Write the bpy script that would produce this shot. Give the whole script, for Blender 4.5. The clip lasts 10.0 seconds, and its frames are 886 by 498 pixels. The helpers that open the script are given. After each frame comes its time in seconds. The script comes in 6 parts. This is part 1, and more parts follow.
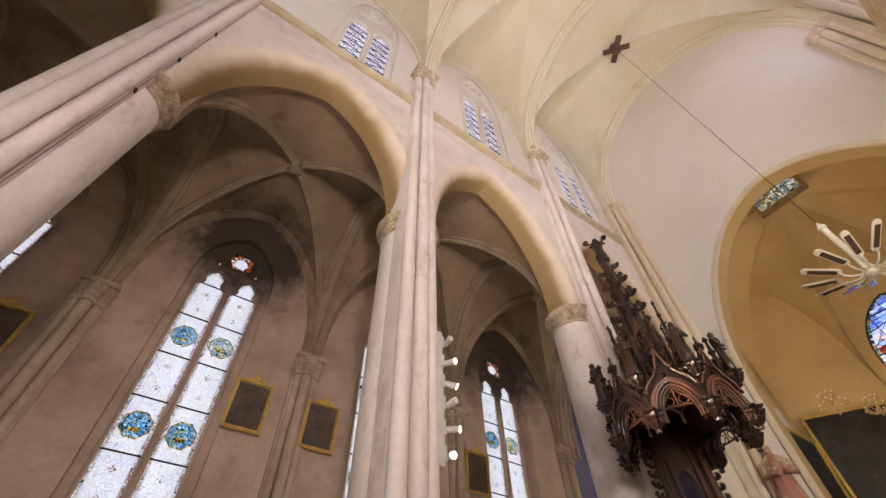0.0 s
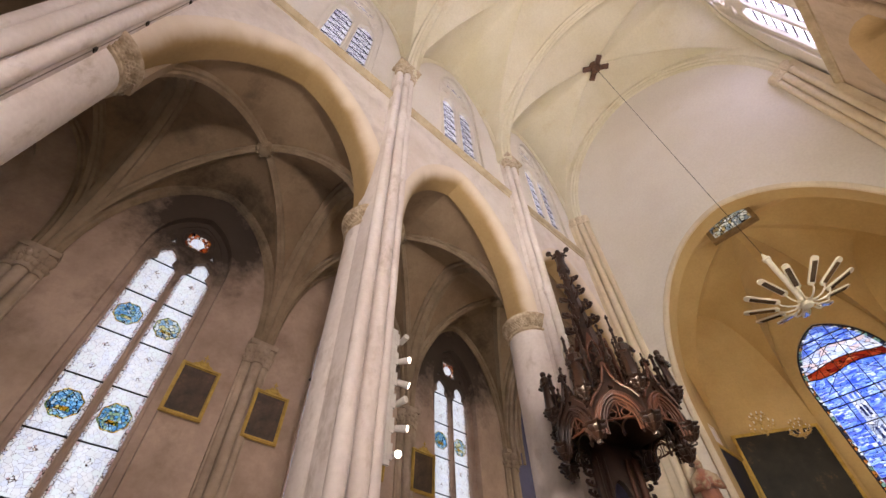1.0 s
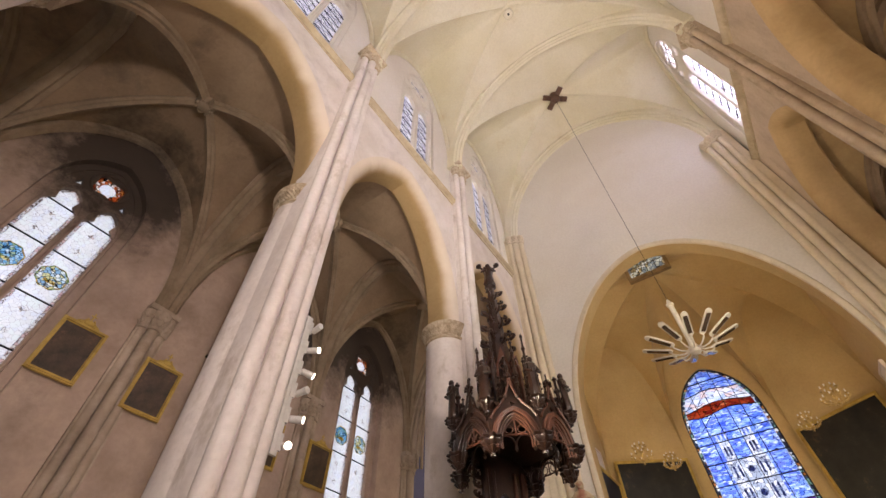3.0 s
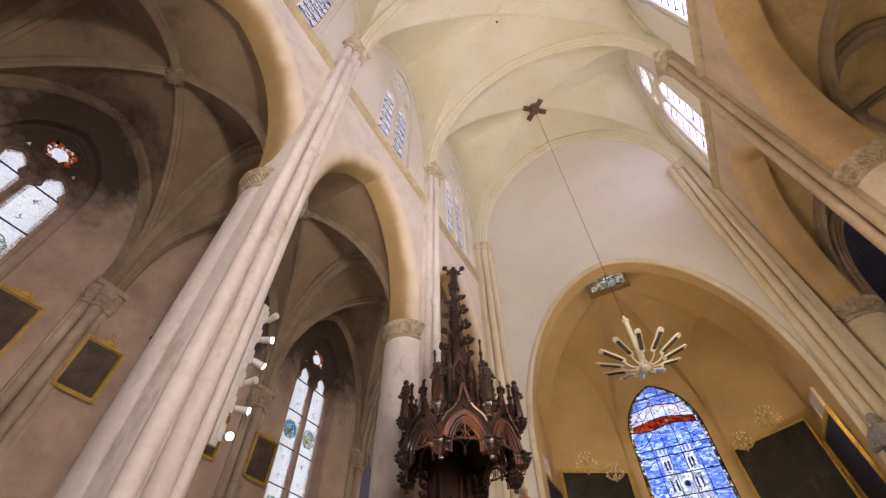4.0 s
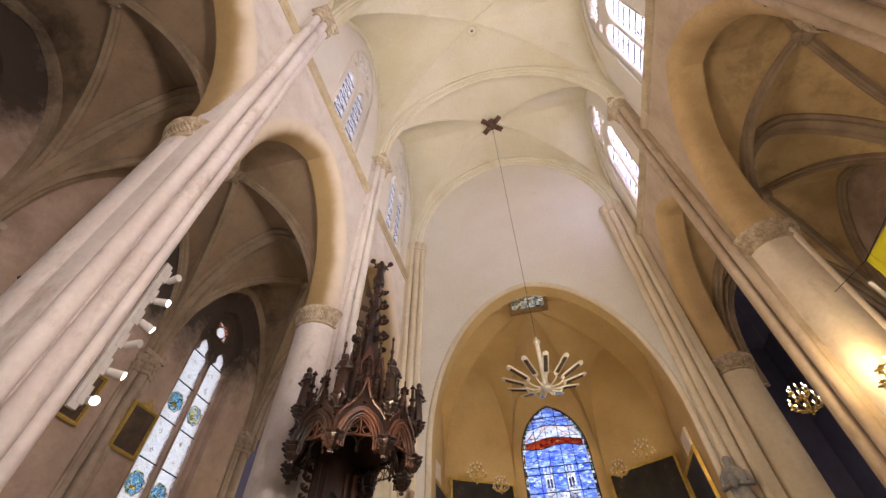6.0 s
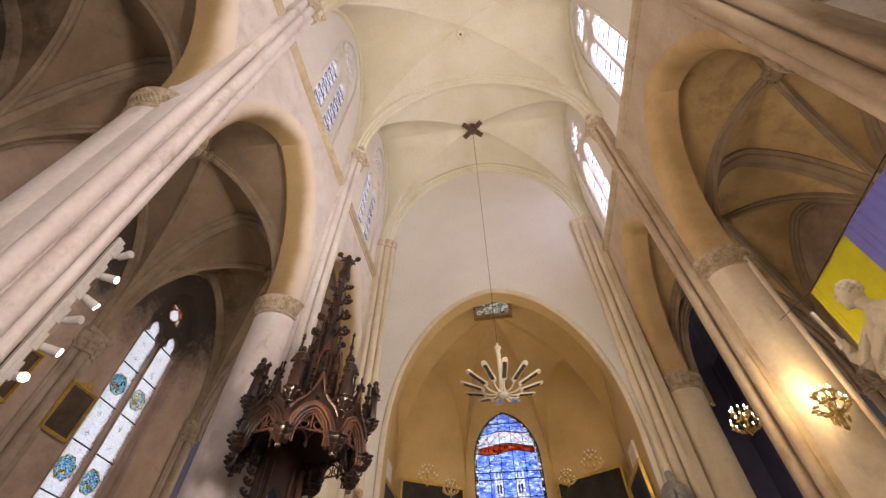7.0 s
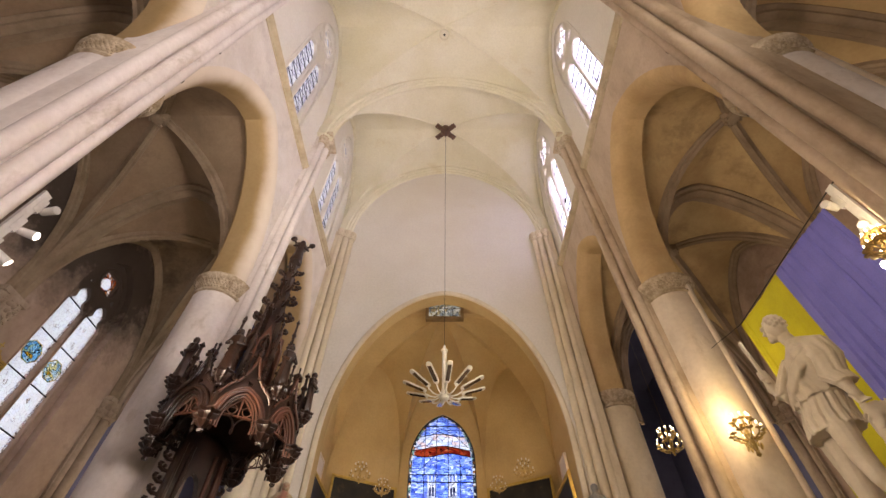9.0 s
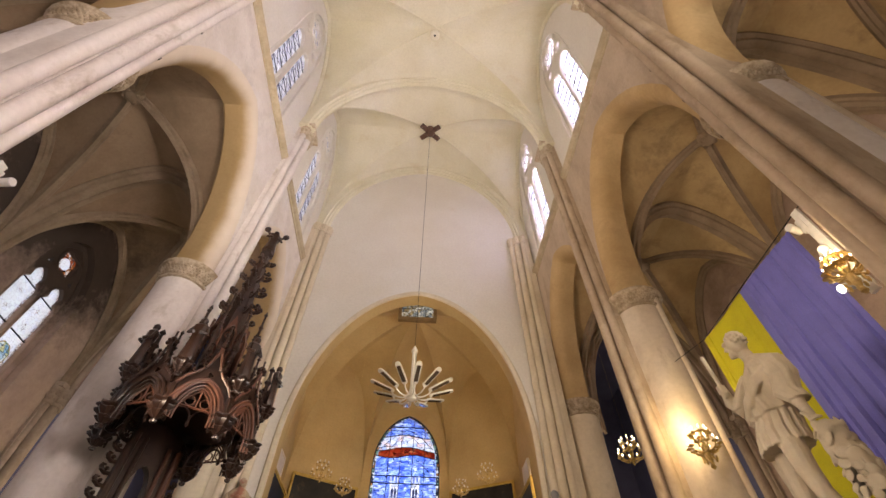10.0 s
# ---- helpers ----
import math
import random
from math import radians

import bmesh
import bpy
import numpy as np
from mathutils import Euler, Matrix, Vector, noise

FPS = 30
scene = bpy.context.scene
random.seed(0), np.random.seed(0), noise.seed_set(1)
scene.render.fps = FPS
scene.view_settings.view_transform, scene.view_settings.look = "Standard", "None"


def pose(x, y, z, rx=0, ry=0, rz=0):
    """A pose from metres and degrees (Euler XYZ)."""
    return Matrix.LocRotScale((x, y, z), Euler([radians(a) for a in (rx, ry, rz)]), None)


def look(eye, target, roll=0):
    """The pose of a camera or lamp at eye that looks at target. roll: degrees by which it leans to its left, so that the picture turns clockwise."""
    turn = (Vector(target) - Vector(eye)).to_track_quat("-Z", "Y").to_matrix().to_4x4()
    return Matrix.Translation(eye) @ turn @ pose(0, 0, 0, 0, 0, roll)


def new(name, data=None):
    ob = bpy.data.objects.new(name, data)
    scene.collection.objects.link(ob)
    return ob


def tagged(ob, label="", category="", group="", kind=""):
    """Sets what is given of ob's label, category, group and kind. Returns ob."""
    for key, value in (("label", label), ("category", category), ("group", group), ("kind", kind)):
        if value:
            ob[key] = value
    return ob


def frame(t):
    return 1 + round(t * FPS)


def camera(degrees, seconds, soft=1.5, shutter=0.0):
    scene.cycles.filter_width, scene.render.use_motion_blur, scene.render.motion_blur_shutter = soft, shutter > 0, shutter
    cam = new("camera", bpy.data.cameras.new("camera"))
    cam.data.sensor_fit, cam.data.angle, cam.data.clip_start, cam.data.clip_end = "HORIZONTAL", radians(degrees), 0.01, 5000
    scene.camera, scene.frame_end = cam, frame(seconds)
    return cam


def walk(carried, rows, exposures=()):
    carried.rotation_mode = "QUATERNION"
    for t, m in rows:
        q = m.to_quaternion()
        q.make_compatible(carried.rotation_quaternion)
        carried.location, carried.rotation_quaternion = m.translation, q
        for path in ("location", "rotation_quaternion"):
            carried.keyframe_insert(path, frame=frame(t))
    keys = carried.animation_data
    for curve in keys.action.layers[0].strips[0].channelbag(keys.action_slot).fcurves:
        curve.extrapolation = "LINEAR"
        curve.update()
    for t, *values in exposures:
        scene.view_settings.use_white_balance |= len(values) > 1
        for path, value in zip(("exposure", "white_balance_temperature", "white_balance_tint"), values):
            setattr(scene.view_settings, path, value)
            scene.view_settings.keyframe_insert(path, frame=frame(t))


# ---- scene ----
cam = camera(91.8, 10.0)
PATH = [
    (0, (-0.158, -0.211, 1.525), (-1.185, 0.568, 3.054), -2.1),
    (0.5, (-0.142, -0.19, 1.532), (-1.127, 0.646, 3.059), -2.2),
    (1, (-0.125, -0.169, 1.54), (-1.061, 0.729, 3.062), -2.0),
    (1.5, (-0.109, -0.148, 1.547), (-0.998, 0.801, 3.067), -1.9),
    (2, (-0.092, -0.126, 1.555), (-0.927, 0.876, 3.071), -1.8),
    (2.5, (-0.076, -0.105, 1.562), (-0.855, 0.942, 3.078), -1.7),
    (4, (-0.027, -0.042, 1.585), (-0.627, 1.116, 3.101), -1.2),
    (4.5, (-0.01, -0.021, 1.592), (-0.547, 1.172, 3.105), -1.0),
    (5, (0.006, 0.0, 1.6), (-0.462, 1.22, 3.114), -0.8),
    (5.5, (0.023, 0.021, 1.608), (-0.376, 1.268, 3.119), -0.6),
    (7, (0.072, 0.084, 1.63), (-0.123, 1.374, 3.146), 0.1),
    (7.5, (0.089, 0.105, 1.638), (-0.058, 1.402, 3.153), 0.2),
    (8, (0.105, 0.126, 1.645), (0.012, 1.427, 3.162), 0.2),
    (8.5, (0.121, 0.148, 1.653), (0.073, 1.448, 3.171), 0.4),
    (9, (0.138, 0.169, 1.66), (0.123, 1.47, 3.179), 0.6),
    (9.5, (0.154, 0.19, 1.668), (0.183, 1.487, 3.189), 0.8),
    (10, (0.171, 0.211, 1.675), (0.258, 1.502, 3.2), 0.7),
]
walk(cam, [(t, look(eye, target, roll)) for t, eye, target, roll in PATH])

# ---- light ----
world = bpy.data.worlds.new("sky")
scene.world = world
world.use_nodes = True
wn = world.node_tree.nodes
sky = wn.new("ShaderNodeTexSky")
sky.sky_type, sky.sun_disc = "NISHITA", False
sky.sun_elevation, sky.sun_rotation = radians(48), radians(70)
sky.air_density, sky.dust_density, sky.ozone_density = 1.0, 4.0, 1.0
world.node_tree.links.new(sky.outputs[0], wn["Background"].inputs[0])
wn["Background"].inputs[1].default_value = 0.15
scene.view_settings.exposure = 0.36

sun_data = bpy.data.lights.new("sun", "SUN")
sun_data.energy, sun_data.angle, sun_data.color = 1.2, radians(20), (1.0, 0.95, 0.88)
sun_lamp = new("sun", sun_data)
sun_lamp.matrix_world = look((30, 12, 35), (0, 2, 8))


def area_lamp(name, eye, target, size_x, size_y, power, color):
    d = bpy.data.lights.new(name, "AREA")
    d.shape, d.size, d.size_y, d.energy, d.color = "RECTANGLE", size_x, size_y, power, color
    ob = new(name, d)
    ob.matrix_world = look(eye, target)
    return ob


def spot_lamp(name, eye, target, angle, power, color, radius=0.3, blend=1.0):
    d = bpy.data.lights.new(name, "SPOT")
    d.spot_size, d.spot_blend, d.energy, d.color, d.shadow_soft_size = radians(angle), blend, power, color, radius
    ob = new(name, d)
    ob.matrix_world = look(eye, target)
    return ob


def point_lamp(name, eye, power, color, radius=0.08):
    d = bpy.data.lights.new(name, "POINT")
    d.energy, d.color, d.shadow_soft_size = power, color, radius
    ob = new(name, d)
    ob.location = eye
    return ob


# plan of the church: nave axis on x = 0, bays along y
ARCADE = (-6.5, -2.42, 2.38, 6.79, 11.08)
PIERS = (-6.5, -2.12, 2.38, 6.79, 11.08)
WALL_X, WALL_BACK = 4.15, 4.85
PIER_X, PIER_R = 4.6, 0.47
AISLE_X = 9.1
CAP_Z, STRING_Z, HIGH_CAP, CROWN = 7.58, 13.05, 14.88, 20.45
WARM, DAY = (1.0, 0.77, 0.48), (0.97, 0.95, 1.0)

# daylight that the clerestory and aisle windows let in
for bay_a, bay_b in zip(PIERS, PIERS[1:]):
    mid = (bay_a + bay_b) / 2
    area_lamp("window_light", (5.05, mid, 16.2), (0, mid, 16.2), 1.9, 6.4, 820, DAY)
    area_lamp("window_light", (-5.05, mid, 16.2), (0, mid, 16.2), 1.9, 6.4, 50, (1.0, 0.94, 0.87))
    area_lamp("window_light", (-9.8, mid, 6.7), (-6, mid, 6.7), 1.9, 8.6, 54, DAY)
    area_lamp("window_light", (9.8, mid, 6.7), (6, mid, 6.7), 1.9, 8.6, 60, (1.0, 0.93, 0.84))
area_lamp("window_light", (0, 17.45, 7.9), (0, 10, 7.9), 3.0, 6.4, 105, DAY)
# track spots washing vault and opposite wall; the right pier's are unseen, added fill
SPOT, SPOT_COOL, SPOT_WARM = (1.0, 0.875, 0.76), (1.0, 0.83, 0.76), (1.0, 0.77, 0.56)
for side, y, gain in ((-1, PIERS[1], 0.65), (-1, PIERS[2], 0.9), (1, PIERS[1], 1.8)):
    sx = side * 3.9
    spot_lamp("track_and_fill_light", (sx, y + 0.85, 5.0), (-side * 2.6, y + 4.0, 16.0), 86, 660 * gain, SPOT if side > 0 else SPOT_WARM)
    spot_lamp("track_and_fill_light", (sx, y + 0.85, 4.6), (-side * 0.6, y + 5.5, 18.0), 80, 600 * gain, SPOT)
    spot_lamp("track_and_fill_light", (sx, y + 0.85, 4.2), (-side * 4.6, y + (4.6 if side > 0 else 5.2), 6.0 if side > 0 else 5.0), 110, 1200 if side > 0 else 360 if y < 0 else 700, SPOT_COOL if side > 0 else SPOT_WARM)
# wide spot beside the right track, added to light the chancel wall and pier
spot_lamp("track_and_fill_light", (3.8, 3.0, 5.3), (-3.4, 10.8, 8.0), 104, 1100, (1.0, 0.92, 0.83), 0.9)
# spots turned into the aisles; the right-hand pair is added to brighten its vault
for side in (-1, 1):
    for y in PIERS[1:3]:
        spot_lamp("track_and_fill_light", (side * 5.15, y + 0.8, 4.4), (side * 8.6, y + 1.2, 6.5), 120, 44 if side < 0 else 240, SPOT if side < 0 else SPOT_WARM)
# unseen spot on a pier behind the camera, added to brighten the left column
spot_lamp("track_and_fill_light", (3.9, -5.6, 4.6), (-4.7, 2.2, 6.5), 46, 1000, SPOT_COOL, 0.5)
# lamps behind the chancel arch that wash the choir
for side in (-1, 1):
    spot_lamp("choir_light", (side * 3.6, 12.0, 5.6), (-side * 0.8, 15.6, 10.0), 130, 310, WARM)
# sconces and chandeliers
point_lamp("sconce_light", (4.2, 6.12, 4.95), 25, (1.0, 0.72, 0.38))
point_lamp("sconce_light", (4.18, 2.74, 4.95), 16, (1.0, 0.76, 0.46))
for side in (-1, 1):
    point_lamp("chapel_light", (side * 6.6, 13.2, 5.2), 120, WARM, 0.1)
area_lamp("roof_window_light", (0.06, 12.68, 12.6), (0.06, 12.0, 12.3), 1.3, 0.6, 4, DAY)


# ---- materials ----
def material(name, base, second=None, scale=0.6, rough=0.85, bump=0.1, grain=14.0, stain=None, stain_scale=0.35, stain_lo=0.56, stain_hi=0.72, metal=0.0, spec=0.3, streak=1.0, soot_shade=None):
    """Two-scale mottled surface: broad clouds of a second tone, fine grain in relief, and stains of their own shape."""
    m = bpy.data.materials.new(name)
    m.use_nodes = True
    nt = m.node_tree
    n, l = nt.nodes, nt.links
    bsdf = n["Principled BSDF"]
    bsdf.inputs["Roughness"].default_value = rough
    bsdf.inputs["Metallic"].default_value = metal
    bsdf.inputs["Specular IOR Level"].default_value = spec
    co = n.new("ShaderNodeTexCoord")
    mp = n.new("ShaderNodeMapping")
    mp.inputs["Scale"].default_value = (1, 1, streak)
    l.new(co.outputs["Object"], mp.inputs[0])
    big = n.new("ShaderNodeTexNoise")
    big.inputs["Scale"].default_value, big.inputs["Detail"].default_value, big.inputs["Roughness"].default_value = scale, 6, 0.62
    l.new(mp.outputs[0], big.inputs["Vector"])
    fine = n.new("ShaderNodeTexNoise")
    fine.inputs["Scale"].default_value, fine.inputs["Detail"].default_value = grain, 5
    l.new(co.outputs["Object"], fine.inputs["Vector"])
    ramp = n.new("ShaderNodeValToRGB")
    second = second or tuple(c * 0.75 for c in base)
    ramp.color_ramp.elements[0].position, ramp.color_ramp.elements[0].color = 0.36, (*second, 1)
    ramp.color_ramp.elements[1].position, ramp.color_ramp.elements[1].color = 0.62, (*base, 1)
    l.new(big.outputs["Fac"], ramp.inputs[0])
    mix = n.new("ShaderNodeMix")
    mix.data_type, mix.blend_type = "RGBA", "MULTIPLY"
    mix.inputs["Factor"].default_value = 0.16
    l.new(ramp.outputs[0], mix.inputs["A"])
    gr = n.new("ShaderNodeValToRGB")
    gr.color_ramp.elements[0].position, gr.color_ramp.elements[0].color = 0.3, (0.55, 0.52, 0.5, 1)
    gr.color_ramp.elements[1].position = 0.62
    l.new(fine.outputs["Fac"], gr.inputs[0])
    l.new(gr.outputs[0], mix.inputs["B"])
    out = mix.outputs["Result"]
    if stain:
        st = n.new("ShaderNodeTexNoise")
        st.inputs["Scale"].default_value, st.inputs["Detail"].default_value, st.inputs["Roughness"].default_value = stain_scale, 8, 0.7
        l.new(mp.outputs[0], st.inputs["Vector"])
        sr = n.new("ShaderNodeValToRGB")
        sr.color_ramp.elements[0].position, sr.color_ramp.elements[1].position = stain_lo, stain_hi
        sr.color_ramp.elements[1].color = (0.8, 0.8, 0.8, 1)
        l.new(st.outputs["Fac"], sr.inputs[0])
        m2 = n.new("ShaderNodeMix")
        m2.data_type = "RGBA"
        l.new(sr.outputs[0], m2.inputs["Factor"])
        l.new(out, m2.inputs["A"])
        m2.inputs["B"].default_value = (*stain, 1)
        out = m2.outputs["Result"]
    if soot_shade:
        # ragged black sooty, damp patch round some window heads; also darkens backlit tracery
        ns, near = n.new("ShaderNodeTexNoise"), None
        for centre in soot_shade[0]:
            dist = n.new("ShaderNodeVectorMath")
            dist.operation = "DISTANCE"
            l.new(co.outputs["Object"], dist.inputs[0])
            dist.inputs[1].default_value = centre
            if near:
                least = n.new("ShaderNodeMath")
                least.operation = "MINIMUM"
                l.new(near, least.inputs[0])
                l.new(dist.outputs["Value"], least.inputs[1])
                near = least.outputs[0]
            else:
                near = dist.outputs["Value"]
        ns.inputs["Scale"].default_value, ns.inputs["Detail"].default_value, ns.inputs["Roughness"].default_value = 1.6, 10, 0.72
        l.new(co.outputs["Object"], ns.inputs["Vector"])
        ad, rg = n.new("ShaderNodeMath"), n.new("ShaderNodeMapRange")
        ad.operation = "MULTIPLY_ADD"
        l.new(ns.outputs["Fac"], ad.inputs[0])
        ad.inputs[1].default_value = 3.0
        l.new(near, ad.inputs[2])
        rg.inputs["From Min"].default_value, rg.inputs["From Max"].default_value = soot_shade[1] + 1.85, soot_shade[1] + 0.7
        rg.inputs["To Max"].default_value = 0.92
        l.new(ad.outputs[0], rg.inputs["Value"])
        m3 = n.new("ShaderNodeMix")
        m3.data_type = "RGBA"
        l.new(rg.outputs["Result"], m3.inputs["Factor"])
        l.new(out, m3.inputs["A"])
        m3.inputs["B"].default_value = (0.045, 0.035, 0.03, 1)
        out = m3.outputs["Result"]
    l.new(out, bsdf.inputs["Base Color"])
    bp = n.new("ShaderNodeBump")
    bp.inputs["Strength"].default_value, bp.inputs["Distance"].default_value = bump, 0.02
    l.new(fine.outputs["Fac"], bp.inputs["Height"])
    l.new(bp.outputs[0], bsdf.inputs["Normal"])
    return m


PLASTER = material("lime_plaster", (0.82, 0.775, 0.625), (0.745, 0.69, 0.505), 0.45, stain=(0.60, 0.48, 0.26), stain_scale=0.5, stain_lo=0.58, stain_hi=0.8)
WHITE_WALL = material("white_limewash", (0.82, 0.78, 0.71), (0.77, 0.72, 0.64), 0.4, stain=(0.66, 0.58, 0.44), stain_scale=0.6, stain_lo=0.62, stain_hi=0.85)
# right wall's copy of the pale stone: stained, with its dimmer light in the base
SPANDREL_DIM = material("dim_brown_stained_stone_wall", (0.60, 0.49, 0.375), (0.48, 0.38, 0.28), 0.9, stain=(0.30, 0.225, 0.16), stain_scale=0.8, stain_lo=0.52, stain_hi=0.74, streak=0.45)
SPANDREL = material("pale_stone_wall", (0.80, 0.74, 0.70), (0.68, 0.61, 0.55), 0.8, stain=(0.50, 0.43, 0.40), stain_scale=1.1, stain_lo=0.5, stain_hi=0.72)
SOFFIT = material("shade_graded_ochre_limewash", (0.40, 0.28, 0.14), (0.33, 0.225, 0.105), 0.5)
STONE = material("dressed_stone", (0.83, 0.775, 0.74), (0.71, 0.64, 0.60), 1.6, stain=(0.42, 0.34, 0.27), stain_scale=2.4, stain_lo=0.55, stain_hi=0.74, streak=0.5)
# right piers' copy of the stone, with the sconces' yellow light in its colour
STONE_YELLOW = material("warm_lit_stone", (0.74, 0.64, 0.51), (0.60, 0.495, 0.375), 1.6, stain=(0.40, 0.30, 0.19), stain_scale=2.4, stain_lo=0.55, stain_hi=0.74, streak=0.5)
# cream of the chancel shafts holds the warm light that falls near the choir
CREAM = material("warm_lit_cream_stone", (0.79, 0.695, 0.53), (0.68, 0.58, 0.42), 1.2, stain=(0.5, 0.4, 0.25), stain_scale=2.0, stain_lo=0.56, stain_hi=0.76, streak=0.5)
# yellowish stone, darkened so the moulding's missing shadow shows in its colour
STRING_STONE = material("dark_yellow_string_stone", (0.60, 0.51, 0.36), (0.46, 0.375, 0.245), 2.0, stain=(0.34, 0.26, 0.15), stain_scale=2.6)
# right-hand shafts turned from the nave light; their shadow is in the brown
SHAFT_DIM = material("shaded_shaft_stone", (0.56, 0.45, 0.33), (0.42, 0.32, 0.22), 1.6, stain=(0.26, 0.19, 0.12), stain_scale=2.4, stain_lo=0.52, stain_hi=0.72, streak=0.4)
CARVED = material("carved_stone", (0.58, 0.48, 0.35), (0.34, 0.26, 0.17), 9.0, bump=0.8)
CARVED_PALE = material("pale_carved_stone", (0.66, 0.56, 0.42), (0.46, 0.37, 0.25), 7.0, bump=0.6)
# first centre is the stained window head; the other two darken bay three
AISLE = material("sooty_aisle_plaster", (0.53, 0.405, 0.325), (0.37, 0.275, 0.215), 0.7, soot_shade=(((-9.3, 0.13, 10.7), (-9.3, 8.9, 10.4), (-9.3, 6.6, 10.2)), 1.9), stain=(0.20, 0.14, 0.105), stain_scale=0.5, stain_lo=0.55, stain_hi=0.75)
AISLE_RIB = material("aisle_rib_stone", (0.50, 0.40, 0.31), (0.36, 0.28, 0.21), 1.2, stain=(0.2, 0.15, 0.11), stain_scale=0.8, stain_lo=0.52, stain_hi=0.72)
# darker brown than the aisle walls, with black patches near two window heads
AISLE_VAULT = material("dark_brown_vault_plaster", (0.34, 0.245, 0.16), (0.235, 0.165, 0.105), 0.6, soot_shade=(((-9.2, 0.13, 11.1), (-9.2, 8.9, 10.9)), 1.15), stain=(0.10, 0.07, 0.05), stain_scale=0.55, stain_lo=0.54, stain_hi=0.74)
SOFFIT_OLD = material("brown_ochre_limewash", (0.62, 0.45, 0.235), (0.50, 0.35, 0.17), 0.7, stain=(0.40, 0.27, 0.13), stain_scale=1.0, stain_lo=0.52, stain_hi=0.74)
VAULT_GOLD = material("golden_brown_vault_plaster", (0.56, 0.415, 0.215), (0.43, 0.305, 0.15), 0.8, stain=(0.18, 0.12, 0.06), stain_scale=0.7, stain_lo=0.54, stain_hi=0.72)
VAULT_RIB = material("dark_brown_vault_rib", (0.36, 0.275, 0.19), (0.24, 0.18, 0.12), 1.2, soot_shade=(((-9.2, 0.13, 10.9),), 1.2))


def edge_shade(m, pale, x0, x1):
    """Ochre limewash paling raggedly to the wall face; the edge's light is painted in."""
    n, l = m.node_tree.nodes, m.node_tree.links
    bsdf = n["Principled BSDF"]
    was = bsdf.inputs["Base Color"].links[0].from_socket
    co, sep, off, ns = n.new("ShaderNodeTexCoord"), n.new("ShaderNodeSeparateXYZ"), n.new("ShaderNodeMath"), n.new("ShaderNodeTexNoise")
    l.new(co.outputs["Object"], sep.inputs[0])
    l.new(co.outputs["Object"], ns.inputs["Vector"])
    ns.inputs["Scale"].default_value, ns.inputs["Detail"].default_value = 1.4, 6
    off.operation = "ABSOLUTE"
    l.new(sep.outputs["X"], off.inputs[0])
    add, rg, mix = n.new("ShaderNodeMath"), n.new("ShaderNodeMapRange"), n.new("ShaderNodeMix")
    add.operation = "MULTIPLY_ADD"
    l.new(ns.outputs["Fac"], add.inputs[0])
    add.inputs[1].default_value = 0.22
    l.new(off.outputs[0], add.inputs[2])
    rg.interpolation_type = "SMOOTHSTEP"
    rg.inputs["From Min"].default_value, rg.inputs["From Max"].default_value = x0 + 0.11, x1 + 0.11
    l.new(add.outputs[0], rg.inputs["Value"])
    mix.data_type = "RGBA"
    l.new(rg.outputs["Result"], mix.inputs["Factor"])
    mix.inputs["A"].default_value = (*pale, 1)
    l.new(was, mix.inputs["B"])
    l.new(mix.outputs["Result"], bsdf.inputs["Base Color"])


# pale lit edge and dark inner ochre put the arch's shading into its paint
edge_shade(SOFFIT, (0.74, 0.65, 0.54), WALL_X - 0.02, WALL_X + 0.28)
CHOIR = material("ochre_choir_paint", (0.58, 0.425, 0.205), (0.50, 0.355, 0.16), 0.5)
BLUE_WALL = material("blue_chapel_paint", (0.14, 0.145, 0.27), (0.10, 0.105, 0.2), 0.7)
FLOOR = material("floor_stone", (0.35, 0.31, 0.27), (0.25, 0.22, 0.19), 1.5, rough=0.45)


# ---- mesh tools ----
def part(name, bm, mat, parent=None, label="", smooth=35, m=None):
    bmesh.ops.recalc_face_normals(bm, faces=bm.faces)
    me = bpy.data.meshes.new(name)
    bm.to_mesh(me)
    bm.free()
    me.materials.append(mat)
    if smooth:
        me.shade_smooth()
        me.set_sharp_from_angle(angle=radians(smooth))
    ob = new(name, me)
    if parent:
        ob.parent = parent
    if m:
        ob.matrix_basis = m
    if label:
        ob["label"] = label
    return ob


def thing(name, at, label, category, group="", kind=""):
    ob = new(name)
    ob.location = at
    ob.empty_display_size = 0.1
    return tagged(ob, label, category, group, kind)


def plate(bm, outer, holes, d0, d1, m):
    """A flat slab with holes: outlines in (u, v), depth from d0 to d1, laid into the world by m."""
    tmp = bmesh.new()
    loops, k = [], 0
    for loop in [outer] + holes:
        vs = [tmp.verts.new((u, v, 0)) for u, v in loop]
        for a, b in zip(vs, vs[1:] + vs[:1]):
            tmp.edges.new((a, b))
        loops.append(list(range(k, k + len(vs))))
        k += len(vs)
    tmp.verts.index_update()
    bmesh.ops.triangle_fill(tmp, use_beauty=True, use_dissolve=False, edges=tmp.edges[:])
    tmp.verts.index_update()
    tris = [[v.index for v in f.verts] for f in tmp.faces]
    flat = [v.co.copy() for v in tmp.verts]
    tmp.free()
    front = [bm.verts.new(m @ Vector((p.x, p.y, d0))) for p in flat]
    back = [bm.verts.new(m @ Vector((p.x, p.y, d1))) for p in flat]
    for t in tris:
        bm.faces.new([front[i] for i in t])
        bm.faces.new([back[i] for i in reversed(t)])
    for loop in loops:
        for i, j in zip(loop, loop[1:] + loop[:1]):
            bm.faces.new((front[i], front[j], back[j], back[i]))


